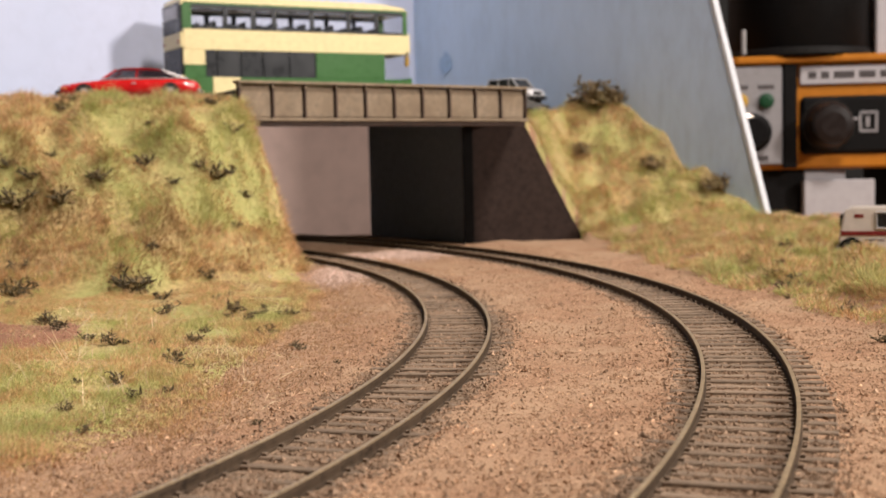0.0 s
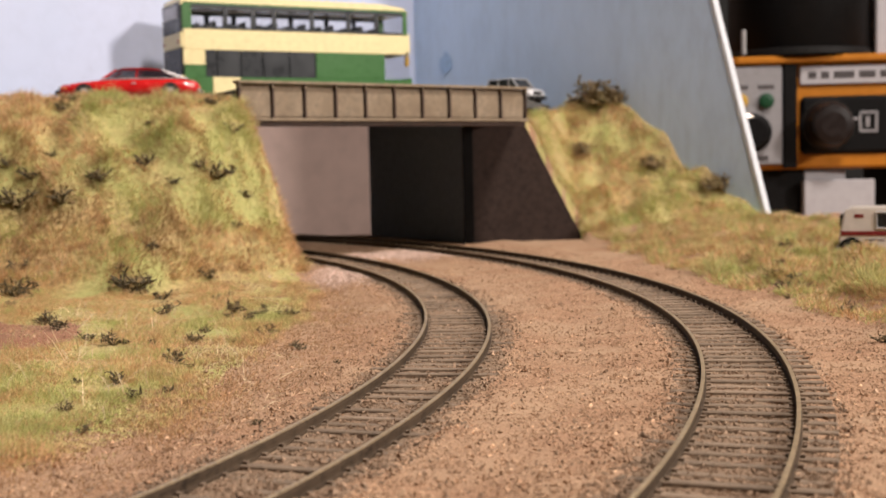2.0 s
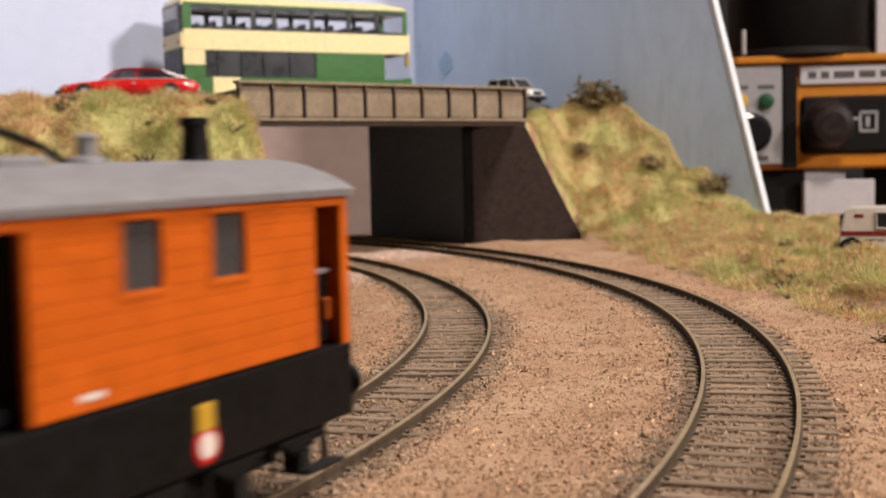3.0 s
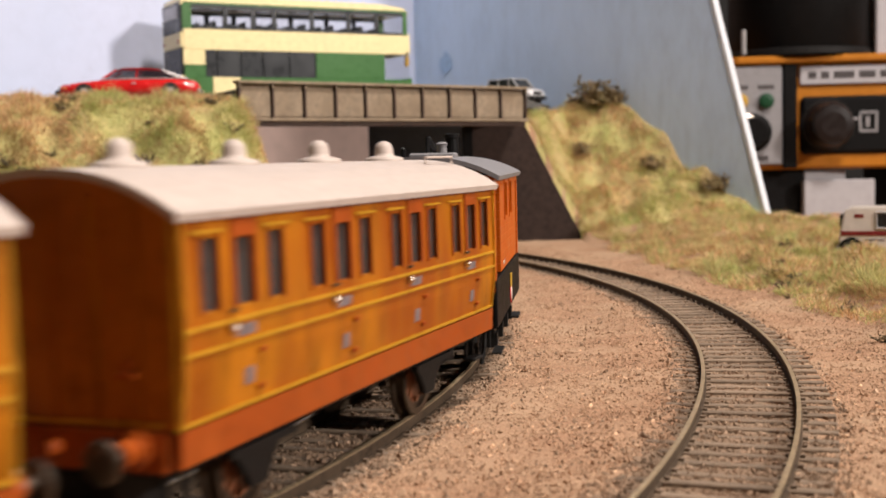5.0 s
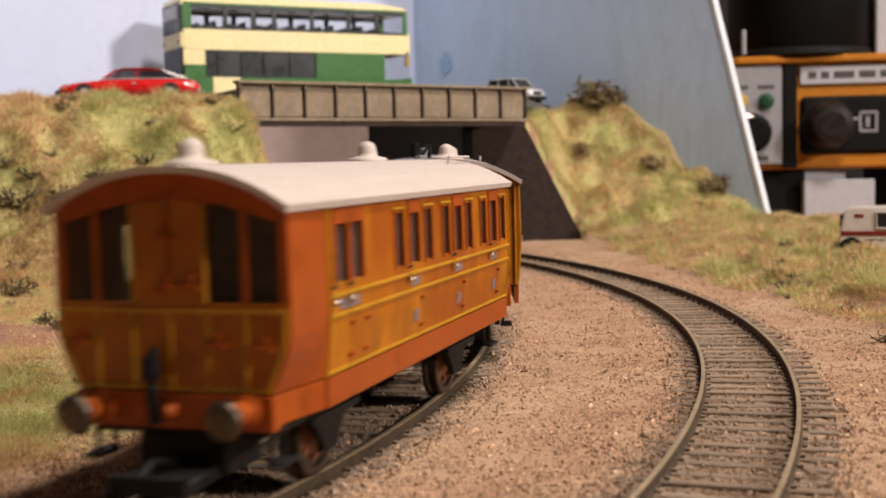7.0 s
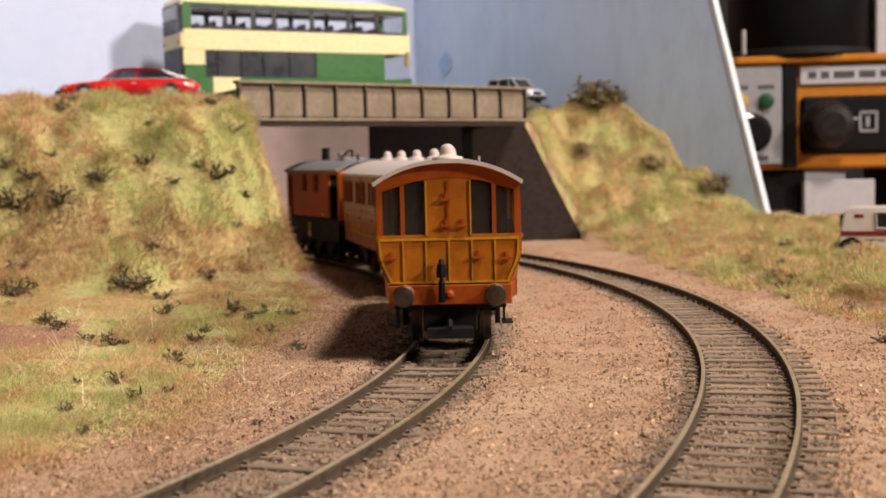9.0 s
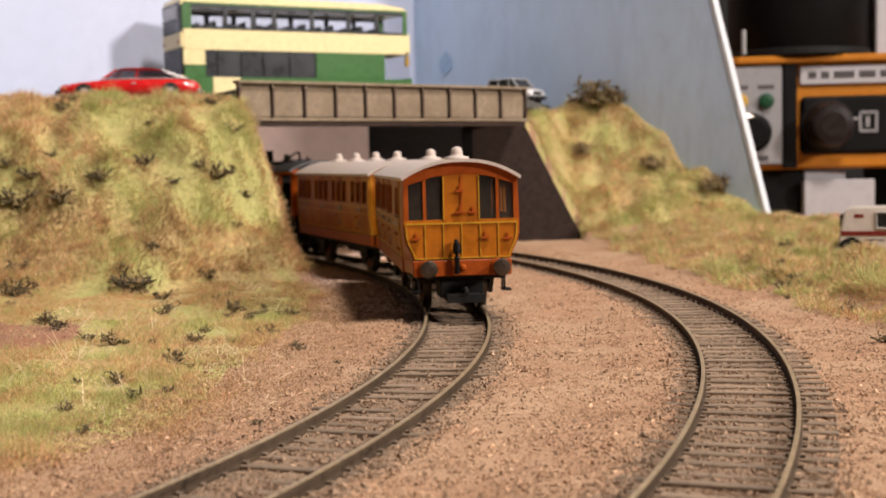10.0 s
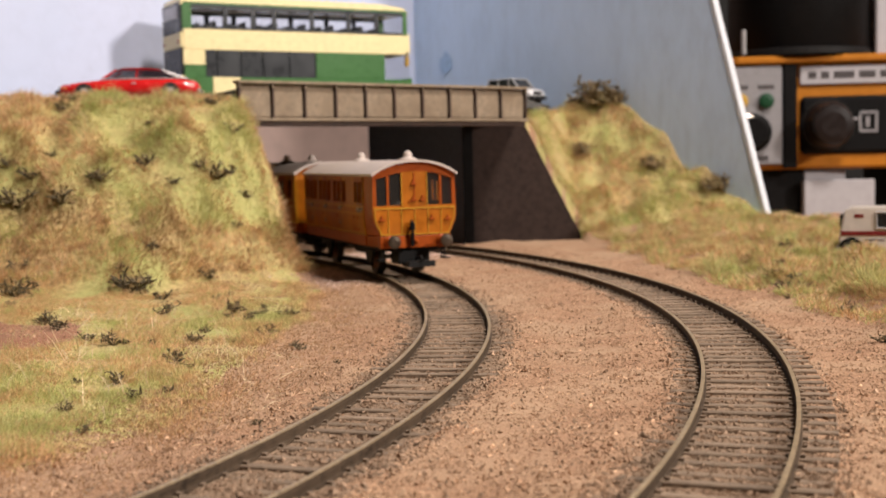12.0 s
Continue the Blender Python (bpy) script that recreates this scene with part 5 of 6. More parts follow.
            box(spring, x - 0.0013, x + 0.0013, *sorted((s * (W - 0.0042), s * (W - 0.0012))), 0.0036, 0.0070)
            part("spring", spring, FRAME_BLACK, th)
            part("hanger", tube(bmesh.new(), [(x - 0.0050, s * (W - 0.0026), 0.0086), (x - 0.0056, s * (W - 0.0026), 0.0044)], 0.0004, seg=6), FRAME_BLACK, th)
        for e in (-1, 1):
            guard = tube(bmesh.new(), [(e * (L / 2 - 0.0035), s * (W - 0.0030), 0.0098), (e * (L / 2 - 0.0028), s * (W - 0.0030), 0.0055), (e * (L / 2 - 0.0020), s * (W - 0.0035), 0.0022)],
                         0.0006, 0.0005, 6)
            part("life_guard", guard, FRAME_BLACK, th)
        part("number_mark", rbox(-0.0165, -0.0130, *sorted((s * W, s * (W + 0.00015))), 0.0211, 0.0218, 0.00005), VAN_WHITE, th, "small white lettering bar")
    part("footplate", rbox(-L / 2 - 0.0005, L / 2 + 0.0005, -W + 0.001, W - 0.001, z0 - 0.0040, z0 - 0.0005, 0.0003), BLACK, th)
    part("frames", rbox(-0.026, 0.026, -0.0100, 0.0100, 0.0050, 0.0130, 0.0004), FRAME_BLACK, th)
    for e in (-1, 1):
        a, b = sorted((e * L / 2, e * (L / 2 + 0.0012)))
        part("buffer_beam", rbox(a, b, -W + 0.001, W - 0.001, 0.0095, 0.0162, 0.0002), BLACK, th)
        for s in (-1, 1):
            buffer(th, e * (L / 2 + 0.001), s * 0.0102, 0.0130, e, BLACK, BLACK)
        coupling(th, e * (L / 2), e)
        part("step", rbox(*sorted((e * (L / 2 - 0.012), e * (L / 2 - 0.003))), -W - 0.0006, -W + 0.0015, 0.0040, 0.0046, 0.0001), FRAME_BLACK, th)
    vehicle_roof(th, L, 0.0163, z1, 0.0042, ROOF_GREY, over=0.0004, label="plain grey arched roof")
    top = z1 + 0.0042
    part("chimney", turned(bmesh.new(), [(0.0024, -0.001), (0.0019, 0.0006), (0.0017, 0.0044), (0.0020, 0.0046), (0.0020, 0.0055), (0.0015, 0.0056)], 16,
                           pose(0.0235, 0, top)), BLACK, th, "short black chimney")
    part("dome", turned(bmesh.new(), [(0.0028, -0.0008), (0.0024, 0.0004), (0.0012, 0.0008), (0.0012, 0.0026), (0.0015, 0.0029), (0.0008, 0.0034)], 14,
                        pose(0.003, 0, top)), ROOF_GREY, th)
    part("hatch", rbox(-0.016, -0.008, -0.005, 0.005, top - 0.0012, top + 0.0008, 0.0004), ROOF_GREY, th)
    pipe = tube(bmesh.new(), [(0.000, 0.001, top + 0.0002), (-0.003, 0.001, top + 0.0018), (-0.011, 0.001, top + 0.0040), (-0.0145, 0.001, top + 0.0040),
                              (-0.0150, 0.001, top + 0.0005)], 0.0005, seg=8)
    part("exhaust_pipe", pipe, BLACK, th, "bent black roof pipe")
    part("whistle", turned(bmesh.new(), [(0.0006, -0.001), (0.0006, 0.0026), (0.0003, 0.0030)], 8, pose(-0.0300, 0.0040, top - 0.001)), BLACK, th)
    return th, [wheelset(th, x, 0.0060, FRAME_BLACK) for x in (-0.013, 0.0, 0.013)]


engine, engine_wheels = build_loco()
coach, coach_wheels = build_coach()
brake, brake_wheels = build_brake_coach()


# ---- road vehicles ----
def wheel(th, x, y, r, w, hub=SILVER):
    ob = part("wheel", turned(bmesh.new(), [(r * 0.6, -w / 2), (r * 0.95, -w / 2), (r, -w * 0.3), (r, w * 0.3), (r * 0.95, w / 2), (r * 0.6, w / 2)], 18,
                              pose(x, y, r, 90, 0, 0)), TYRE, th)
    part("hub_cap", turned(bmesh.new(), [(r * 0.62, -w * 0.45), (r * 0.62, w * 0.45), (r * 0.3, w * 0.55)], 14, pose(x, y, r, 90 if y < 0 else -90, 0, 0)), hub, ob)


def build_bus():
    """Double-decker, 145 mm long; x runs to its front, -y is the side towards the line."""
    L, W, H, b = 0.1475, 0.0330, 0.0632, 0.0030
    th = thing("double_decker_bus", "cream and green double-decker bus on the bridge road", "bus", m=BUS_AT)
    zl0, zl1 = 0.0172, 0.0325
    zu0, zu1 = 0.0442, 0.0580
    side = -W / 2

    def slab(name, x0, x1, z0, z1, mat, label=""):
        for s in (-1, 1):
            part(name, rbox(x0, x1, *sorted((s * W / 2, s * (W / 2 - 0.0010))), z0, z1, 0.00015), mat, th, label)
    slab("skirt", 0.001, 0.0173, b, zl0, GREEN)
    slab("skirt", 0.0342, L - 0.001, b, zl0, GREEN)
    slab("skirt", 0.0175, 0.034, b, 0.0070, GREEN)
    slab("cream_skirt", 0.0175, 0.034, 0.0072, zl0, CREAM)
    slab("waist_band", 0.001, L - 0.004, zl1, zu0, CREAM)
    slab("rear_quarter", 0.001, 0.0134, zl0, zl1 - 0.0086, GREEN)
    slab("cream_quarter", 0.0005, 0.0134, zl1 - 0.0085, zl1 - 0.0001, CREAM)
    slab("front_quarter", 0.082, 0.128, zl0, zl1, GREEN)
    slab("window_head", 0.001, L - 0.004, zu1, H - 0.004, GREEN)
    slab("rear_pillar", 0.0005, 0.0060, zu0, zu1, GREEN)
    slab("front_pillar", L - 0.0065, L - 0.0035, zu0, zu1 + 0.001, GREEN)
    for a, c in ((0.0135, 0.0200), (0.0205, 0.0345), (0.0350, 0.0480), (0.0485, 0.0645), (0.0650, 0.0815)):
        for s in (-1, 1):
            part("lower_window", rbox(a, c, *sorted((s * (W / 2 - 0.0002), s * (W / 2 - 0.0008))), zl0, zl1, 0.0001), WINDOW_DARK, th, "dark lower window")
    cuts = [0.0062, 0.0260, 0.0430, 0.0560, 0.0800, 0.1040, 0.1230, L - 0.0066]
    for a, c in zip(cuts, cuts[1:]):
        for s in (-1, 1):
            part("upper_window", rbox(a + 0.0004, c - 0.0004, *sorted((s * (W / 2 - 0.0002), s * (W / 2 - 0.0008))), zu0, zu1, 0.0001), PANE_DARK, th,
                 "dark upper window")
    for s in (-1, 1):
        ya, yb = sorted((s * (W / 2 - 0.0001), s * (W / 2 - 0.001)))
        part("window_head_rubber", rbox(0.0062, L - 0.0066, ya, yb, zu1 - 0.0024, zu1, 0.0001), WINDOW_DARK, th)
        part("window_foot_rubber", rbox(0.0062, L - 0.0066, ya, yb, zu0, zu0 + 0.0016, 0.0001), WINDOW_DARK, th)
    for s in (-1, 1):
        part("cab_window", rbox(0.1284, L - 0.0035, *sorted((s * (W / 2 - 0.0002), s * (W / 2 - 0.0008))), zl0, zl1, 0.0001), PANE_DARK, th, "clear cab side window")
        for c in cuts[1:-1]:
            part("window_post", rbox(c - 0.0014, c + 0.0014, *sorted((s * (W / 2 - 0.0001), s * (W / 2 - 0.001))), zu0, zu1, 0.0001), WINDOW_DARK, th)
    for z in (zl0 - 0.002, zu0 - 0.0035):
        part("deck_floor", rbox(0.003, L - 0.004, -W / 2 + 0.0012, W / 2 - 0.0012, z, z + 0.0012, 0.0001), INTERIOR, th)
    k = 0
    while 0.010 + k * 0.0093 < L - 0.020:
        x = 0.010 + k * 0.0093
        for y in (-0.0085, 0.0075):
            part("seat", rbox(x, x + 0.0016 + 0.0006 * (k % 3), y - 0.0055, y + 0.0055, zu0 - 0.001, zu0 + 0.0038 + 0.0012 * (k % 2), 0.0005), WINDOW_DARK, th)
        k += 1
    roof = [(0.0, H - 0.0045), (0.0006, H - 0.0018), (0.003, H - 0.0002), (0.010, H), (L - 0.022, H - 0.0004), (L - 0.006, H - 0.0022), (L - 0.003, H - 0.0048)]
    bm = prism(bmesh.new(), roof + [(L - 0.003, H - 0.006), (0.0, H - 0.006)], "y", -W / 2 + 0.0004, W / 2 - 0.0004)
    part("roof", bm, CREAM, th, "cream domed roof")
    for x in (0.02, 0.055, 0.09, 0.115):
        part("roof_strap", rbox(x, x + 0.0012, -W / 2 + 0.001, W / 2 - 0.001, H - 0.0008, H + 0.0003, 0.0002), CREAM, th)
    # rear
    part("rear_panel", rbox(-0.0008, 0.0012, -W / 2 + 0.0003, W / 2 - 0.0003, b, zl0 - 0.001, 0.0004), GREEN, th)
    part("rear_mid", rbox(-0.0008, 0.0012, -W / 2 + 0.0003, W / 2 - 0.0003, zl1 + 0.001, zu0 - 0.002, 0.0004), CREAM, th, "cream rear band")
    part("rear_low_window", rbox(-0.0007, 0.0008, -W / 2 + 0.0006, W / 2 - 0.0006, zl0 + 0.0005, zl1 + 0.001, 0.0003), WINDOW_DARK, th, "dark rear window")
    part("rear_ledge", rbox(-0.0009, 0.0012, -W / 2 + 0.0003, W / 2 - 0.0003, zl0 - 0.001, zl0 + 0.0006, 0.0003), CREAM, th)
    part("rear_top_window", rbox(-0.0007, 0.0008, -W / 2 + 0.0006, W / 2 - 0.0006, zu0 - 0.002, zu1 + 0.001, 0.0003), WINDOW_DARK, th, "dark rear window")
    # a pale plate imitates the reflection in the upper rear window
    part("rear_reflection", rbox(-0.0011, -0.0006, -W / 2 + 0.004, W / 2 - 0.004, zu0 + 0.006, zu1 - 0.0005, 0.0002), REFLECTION_LENS_WHITE, th, "pale plate standing in for a reflection in the rear window")
    for s in (-1, 1):
        part("rear_light", turned(bmesh.new(), [(0.0009, 0), (0.0009, 0.0006)], 10, pose(-0.0007, s * 0.013, zl1 + 0.0045, 0, -90, 0)), LAMP_RED, th)
        part("indicator", turned(bmesh.new(), [(0.0009, 0), (0.0009, 0.0006)], 10, pose(-0.0007, s * 0.013, b + 0.006, 0, -90, 0)), AMBER, th)
    # front
    part("front_panel", rbox(L - 0.003, L, -W / 2 + 0.0006, W / 2 - 0.0006, b, zl0 + 0.001, 0.0008), GREEN, th)
    part("windscreen", rbox(L - 0.0034, L - 0.0008, -W / 2 + 0.001, W / 2 - 0.001, zl0, zl1 + 0.001, 0.0008), PANE_DARK, th, "clear windscreen")
    part("front_band", rbox(L - 0.0045, L - 0.0012, -W / 2 + 0.0005, W / 2 - 0.0005, zl1, zu0 + 0.001, 0.0008), CREAM, th)
    part("upper_screen", rbox(L - 0.0048, L - 0.0026, -W / 2 + 0.001, W / 2 - 0.001, zu0, zu1 + 0.001, 0.0008), PANE_DARK, th, "clear upper windscreen")
    mirror = rbox(L - 0.0065, L - 0.0040, -W / 2 - 0.0028, -W / 2 - 0.0010, zl1 - 0.0075, zl1 - 0.0010, 0.0004)
    part("mirror", mirror, LED_YELLOW, th, "yellow-backed wing mirror")
    part("mirror_arm", tube(bmesh.new(), [(L - 0.004, -W / 2 + 0.0005, zl1 + 0.0015), (L - 0.005, -W / 2 - 0.002, zl1 - 0.0012)], 0.0005, seg=6), BLACK, th)
    part("chassis", rbox(0.004, L - 0.004, -W / 2 + 0.002, W / 2 - 0.002, 0.0015, b + 0.002, 0.0004), FRAME_BLACK, th)
    for x in (0.040, 0.112):
        for s in (-1, 1):
            wheel(th, x, s * (W / 2 - 0.0022), 0.0064, 0.0036)


BUS_AT = Matrix.Translation((-0.1442, 0.700, ROAD_Z)) @ pose(0, 0, 0, 0, 0, 29.7) @ Matrix.Translation((0, 0.0165, 0))
build_bus()


def car_shell(th, rows, width, material, name="body"):
    """rows: (x, sill height, shoulder height, roof height or None, shoulder inset, roof inset)."""
    bm = bmesh.new()
    rings = []
    for x, z0, z1, w in rows:
        h = width / 2 * w
        prof = [(-h * 0.86, z0), (-h * 0.99, z0 + (z1 - z0) * 0.25), (-h, z0 + (z1 - z0) * 0.55), (-h * 0.93, z0 + (z1 - z0) * 0.88), (-h * 0.72, z1), (0, z1 + 0.0004),
                (h * 0.72, z1), (h * 0.93, z0 + (z1 - z0) * 0.88), (h, z0 + (z1 - z0) * 0.55), (h * 0.99, z0 + (z1 - z0) * 0.25), (h * 0.86, z0)]
        rings.append([bm.verts.new((x, y, z)) for y, z in prof])
    n = len(rings[0])
    for a, b in zip(rings, rings[1:]):
        for i in range(n):
            bm.faces.new((a[i], a[(i + 1) % n], b[(i + 1) % n], b[i]))
    bm.faces.new(rings[0])
    bm.faces.new(list(reversed(rings[-1])))
    bmesh.ops.recalc_face_normals(bm, faces=bm.faces)
    return part(name, bm, material, th, smooth=True)


def build_red_car(at):
    """A low red coupe, bonnet towards -x."""
    th = thing("red_sports_car", "glossy red low sports car parked at the top of the bank", "car", m=at)
    W = 0.0270
    car_shell(th, [(-0.0345, 0.0045, 0.0075, 0.62), (-0.0325, 0.0030, 0.0088, 0.86), (-0.024, 0.0026, 0.0100, 0.97), (-0.012, 0.0026, 0.0110, 1.0),
                   (0.004, 0.0026, 0.0112, 1.0), (0.018, 0.0026, 0.0113, 1.0), (0.027, 0.0028, 0.0110, 0.97), (0.0325, 0.0032, 0.0100, 0.90), (0.0345, 0.0048, 0.0085, 0.72)],
              W, RED)
    glass = bmesh.new()
    sil = [(-0.0135, 0.0108), (-0.0060, 0.0158), (-0.0020, 0.0166), (0.0100, 0.0165), (0.0180, 0.0150), (0.0290, 0.0108)]
    prism(glass, sil, "y", -0.0098, 0.0098)
    part("glasshouse", glass, PANE_TINTED, th, "tinted windows")
    part("roof", prism(bmesh.new(), [(-0.0058, 0.0158), (-0.0020, 0.01690), (0.0100, 0.0168), (0.0160, 0.0157), (0.0150, 0.0153), (-0.0040, 0.0155)], "y", -0.0092, 0.0092), RED, th)
    for s in (-1, 1):
        y = s * 0.0100
        for a, b in (((-0.0135, 0.0110), (-0.0055, 0.0160)), ((0.0035, 0.0108), (0.0045, 0.0164)), ((0.0290, 0.0108), (0.0165, 0.0156))):
            part("window_pillar", tube(bmesh.new(), [(a[0], y, a[1]), (b[0], y * 0.93, b[1])], 0.0005, seg=6), SILVER if a[0] > 0.02 else RED, th)
        part("window_trim", tube(bmesh.new(), [(-0.0130, y * 1.06, 0.0113), (0.0285, y * 1.06, 0.0113)], 0.0003, seg=6), SILVER, th)
        for x in (-0.0215, 0.0205):
            wheel(th, x, s * 0.0122, 0.0046, 0.0032)
        part("door_handle", rbox(0.0015, 0.0040, *sorted((s * 0.0134, s * 0.0138)), 0.0086, 0.0092, 0.0001), SILVER, th)
        part("headlight", turned(bmesh.new(), [(0.0016, 0), (0.0014, 0.0006), (0.0006, 0.001)], 12, pose(-0.0335, s * 0.0085, 0.0068, 0, -70, 0)), SILVER, th)
        part("indicator", rbox(-0.0325, -0.0300, *sorted((s * 0.0112, s * 0.0120)), 0.0066, 0.0074, 0.0002), AMBER, th)
        part("tail_light", rbox(0.0335, 0.0346, *sorted((s * 0.0055, s * 0.0095)), 0.0066, 0.0080, 0.0002), LAMP_RED, th)
    part("front_bumper", rbox(-0.0362, -0.0338, -0.0095, 0.0095, 0.0042, 0.0060, 0.0005), FRAME_BLACK, th, "black front bumper")
    part("rear_bumper", rbox(0.0338, 0.0358, -0.0110, 0.0110, 0.0046, 0.0060, 0.0005), SILVER, th, "chrome bumper")
    part("grille", rbox(-0.0352, -0.0336, -0.0060, 0.0060, 0.0056, 0.0070, 0.0003), BLACK, th)
    part("interior", rbox(-0.006, 0.016, -0.0088, 0.0088, 0.0080, 0.0122, 0.0008), INTERIOR, th)


build_red_car(pose(-0.1575, 0.634, ROAD_Z, 0, 0, 8))


def build_suv(at):
    """A small silver off-roader, nose towards +x."""
    th = thing("silver_car", "small silver off-road car on the road by the backscene", "car", m=at)
    W = 0.0215
    car_shell(th, [(-0.0225, 0.0040, 0.0125, 0.90), (-0.0210, 0.0034, 0.0138, 0.98), (0.0, 0.0034, 0.0140, 1.0), (0.0100, 0.0034, 0.0136, 1.0),
                   (0.0190, 0.0036, 0.0122, 0.97), (0.0225, 0.0046, 0.0105, 0.86)], W, SILVER)
    part("glasshouse", prism(bmesh.new(), [(-0.0215, 0.0135), (-0.0195, 0.0205), (0.0040, 0.0208), (0.0105, 0.0135)], "y", -0.0094, 0.0094), WINDOW_DARK, th, "dark windows")
    part("roof", rbox(-0.0200, 0.0045, -0.0094, 0.0094, 0.0202, 0.0214, 0.0005), SILVER, th)
    for s in (-1, 1):
        for a, b in (((-0.0100, 0.0135), (-0.0095, 0.0206)), ((0.0015, 0.0135), (0.0008, 0.0206)), ((0.0108, 0.0135), (0.0044, 0.0206)), ((-0.0212, 0.0135), (-0.0195, 0.0204))):
            part("window_pillar", tube(bmesh.new(), [(a[0], s * 0.0096, a[1]), (b[0], s * 0.0094, b[1])], 0.0007, seg=6), SILVER, th)
        for x in (-0.0140, 0.0140):
            wheel(th, x, s * 0.0096, 0.0046, 0.0034)
        part("headlight", turned(bmesh.new(), [(0.0015, 0), (0.0012, 0.0006)], 12, pose(0.0222, s * 0.0070, 0.0088, 0, 90, 0)), REFLECTION_LENS_WHITE, th)
        part("wheel_arch", rbox(0.0090, 0.0190, *sorted((s * 0.0106, s * 0.0111)), 0.0078, 0.0092, 0.0002), FRAME_BLACK, th)
    part("bumper", rbox(0.0220, 0.0245, -0.0105, 0.0105, 0.0035, 0.0062, 0.0006), FRAME_BLACK, th, "dark bumper")
    part("grille", rbox(0.0218, 0.0230, -0.0050, 0.0050, 0.0076, 0.0100, 0.0003), BLACK, th)


build_suv(pose(0.0475, 0.778, ROAD_Z, 0, 0, -42) @ Matrix.Scale(0.78, 4))


def build_van(at):
    """A pale van, its rear towards -x."""
    th = thing("white_van", "off-white van with a maroon stripe on the verge", "van", m=at)
    L, W = 0.0560, 0.0225
    sil = [(-L / 2, 0.0050), (-L / 2, 0.0085), (-L / 2 + 0.0022, 0.0205), (-L / 2 + 0.0040, 0.0218), (0.004, 0.0220), (0.012, 0.0205), (0.0185, 0.0128), (0.0265, 0.0112), (L / 2, 0.0085),
           (L / 2, 0.0040), (-L / 2 + 0.001, 0.0040)]
    bm = prism(bmesh.new(), sil, "y", -W / 2, W / 2)
    bevel(bm, 0.0007, 2)
    part("body", bm, VAN_WHITE, th)
    for s in (-1, 1):
        part("stripe", rbox(-L / 2 + 0.001, L / 2 - 0.001, *sorted((s * W / 2, s * (W / 2 + 0.0002))), 0.0104, 0.0122, 0.00005), MAROON, th, "maroon waist stripe")
        part("door_window", prism(bmesh.new(), [(-0.0125, 0.0138), (-0.0125, 0.0196), (0.0085, 0.0196), (0.0140, 0.0138)], "y", *sorted((s * (W / 2 - 0.0006), s * (W / 2 + 0.0002)))),
             WINDOW_DARK, th, "dark door window")
        bmw = bmesh.new()
        for a, b in (((-0.0130, 0.0134), (-0.0130, 0.0200)), ((-0.0130, 0.0200), (0.0088, 0.0200)), ((0.0088, 0.0200), (0.0146, 0.0134)), ((0.0146, 0.0134), (-0.0130, 0.0134))):
            tube(bmw, [(a[0], s * (W / 2 + 0.0001), a[1]), (b[0], s * (W / 2 + 0.0001), b[1])], 0.0004, seg=6)
        part("window_trim", bmw, SILVER, th)
        part("badge", rbox(-0.0215, -0.0180, *sorted((s * W / 2, s * (W / 2 + 0.00015))), 0.0178, 0.0192, 0.00004), MAROON, th, "small dark red mark")
        part("lettering", rbox(-0.0175, -0.0095, *sorted((s * W / 2, s * (W / 2 + 0.00015))), 0.0084, 0.0089, 0.00004), GREYMARK, th, "grey lettering bar")
        for x in (-0.0228, 0.0175):
            wheel(th, x, s * (W / 2 - 0.0012), 0.0042, 0.0030)
            arch = [(x + 0.0054 * math.cos(a), 0.0042 + 0.0054 * math.sin(a)) for a in [k * math.pi / 10 for k in range(11)]]
            part("wheel_arch", prism(bmesh.new(), arch, "y", *sorted((s * (W / 2 - 0.0004), s * (W / 2 + 0.0002)))), BLACK, th)
    part("bumper", rbox(-L / 2 - 0.001, -L / 2 + 0.001, -W / 2 + 0.001, W / 2 - 0.001, 0.0045, 0.0060, 0.0003), SILVER, th)
    part("rear_window", rbox(-L / 2 + 0.0003, -L / 2 + 0.0022, -0.008, 0.008, 0.0135, 0.0190, 0.0004, pose(0, 0, 0, 0, 0, 0)), WINDOW_DARK, th)


build_van(pose(0.1950, 0.512, -0.0018, 0, 0, -22))


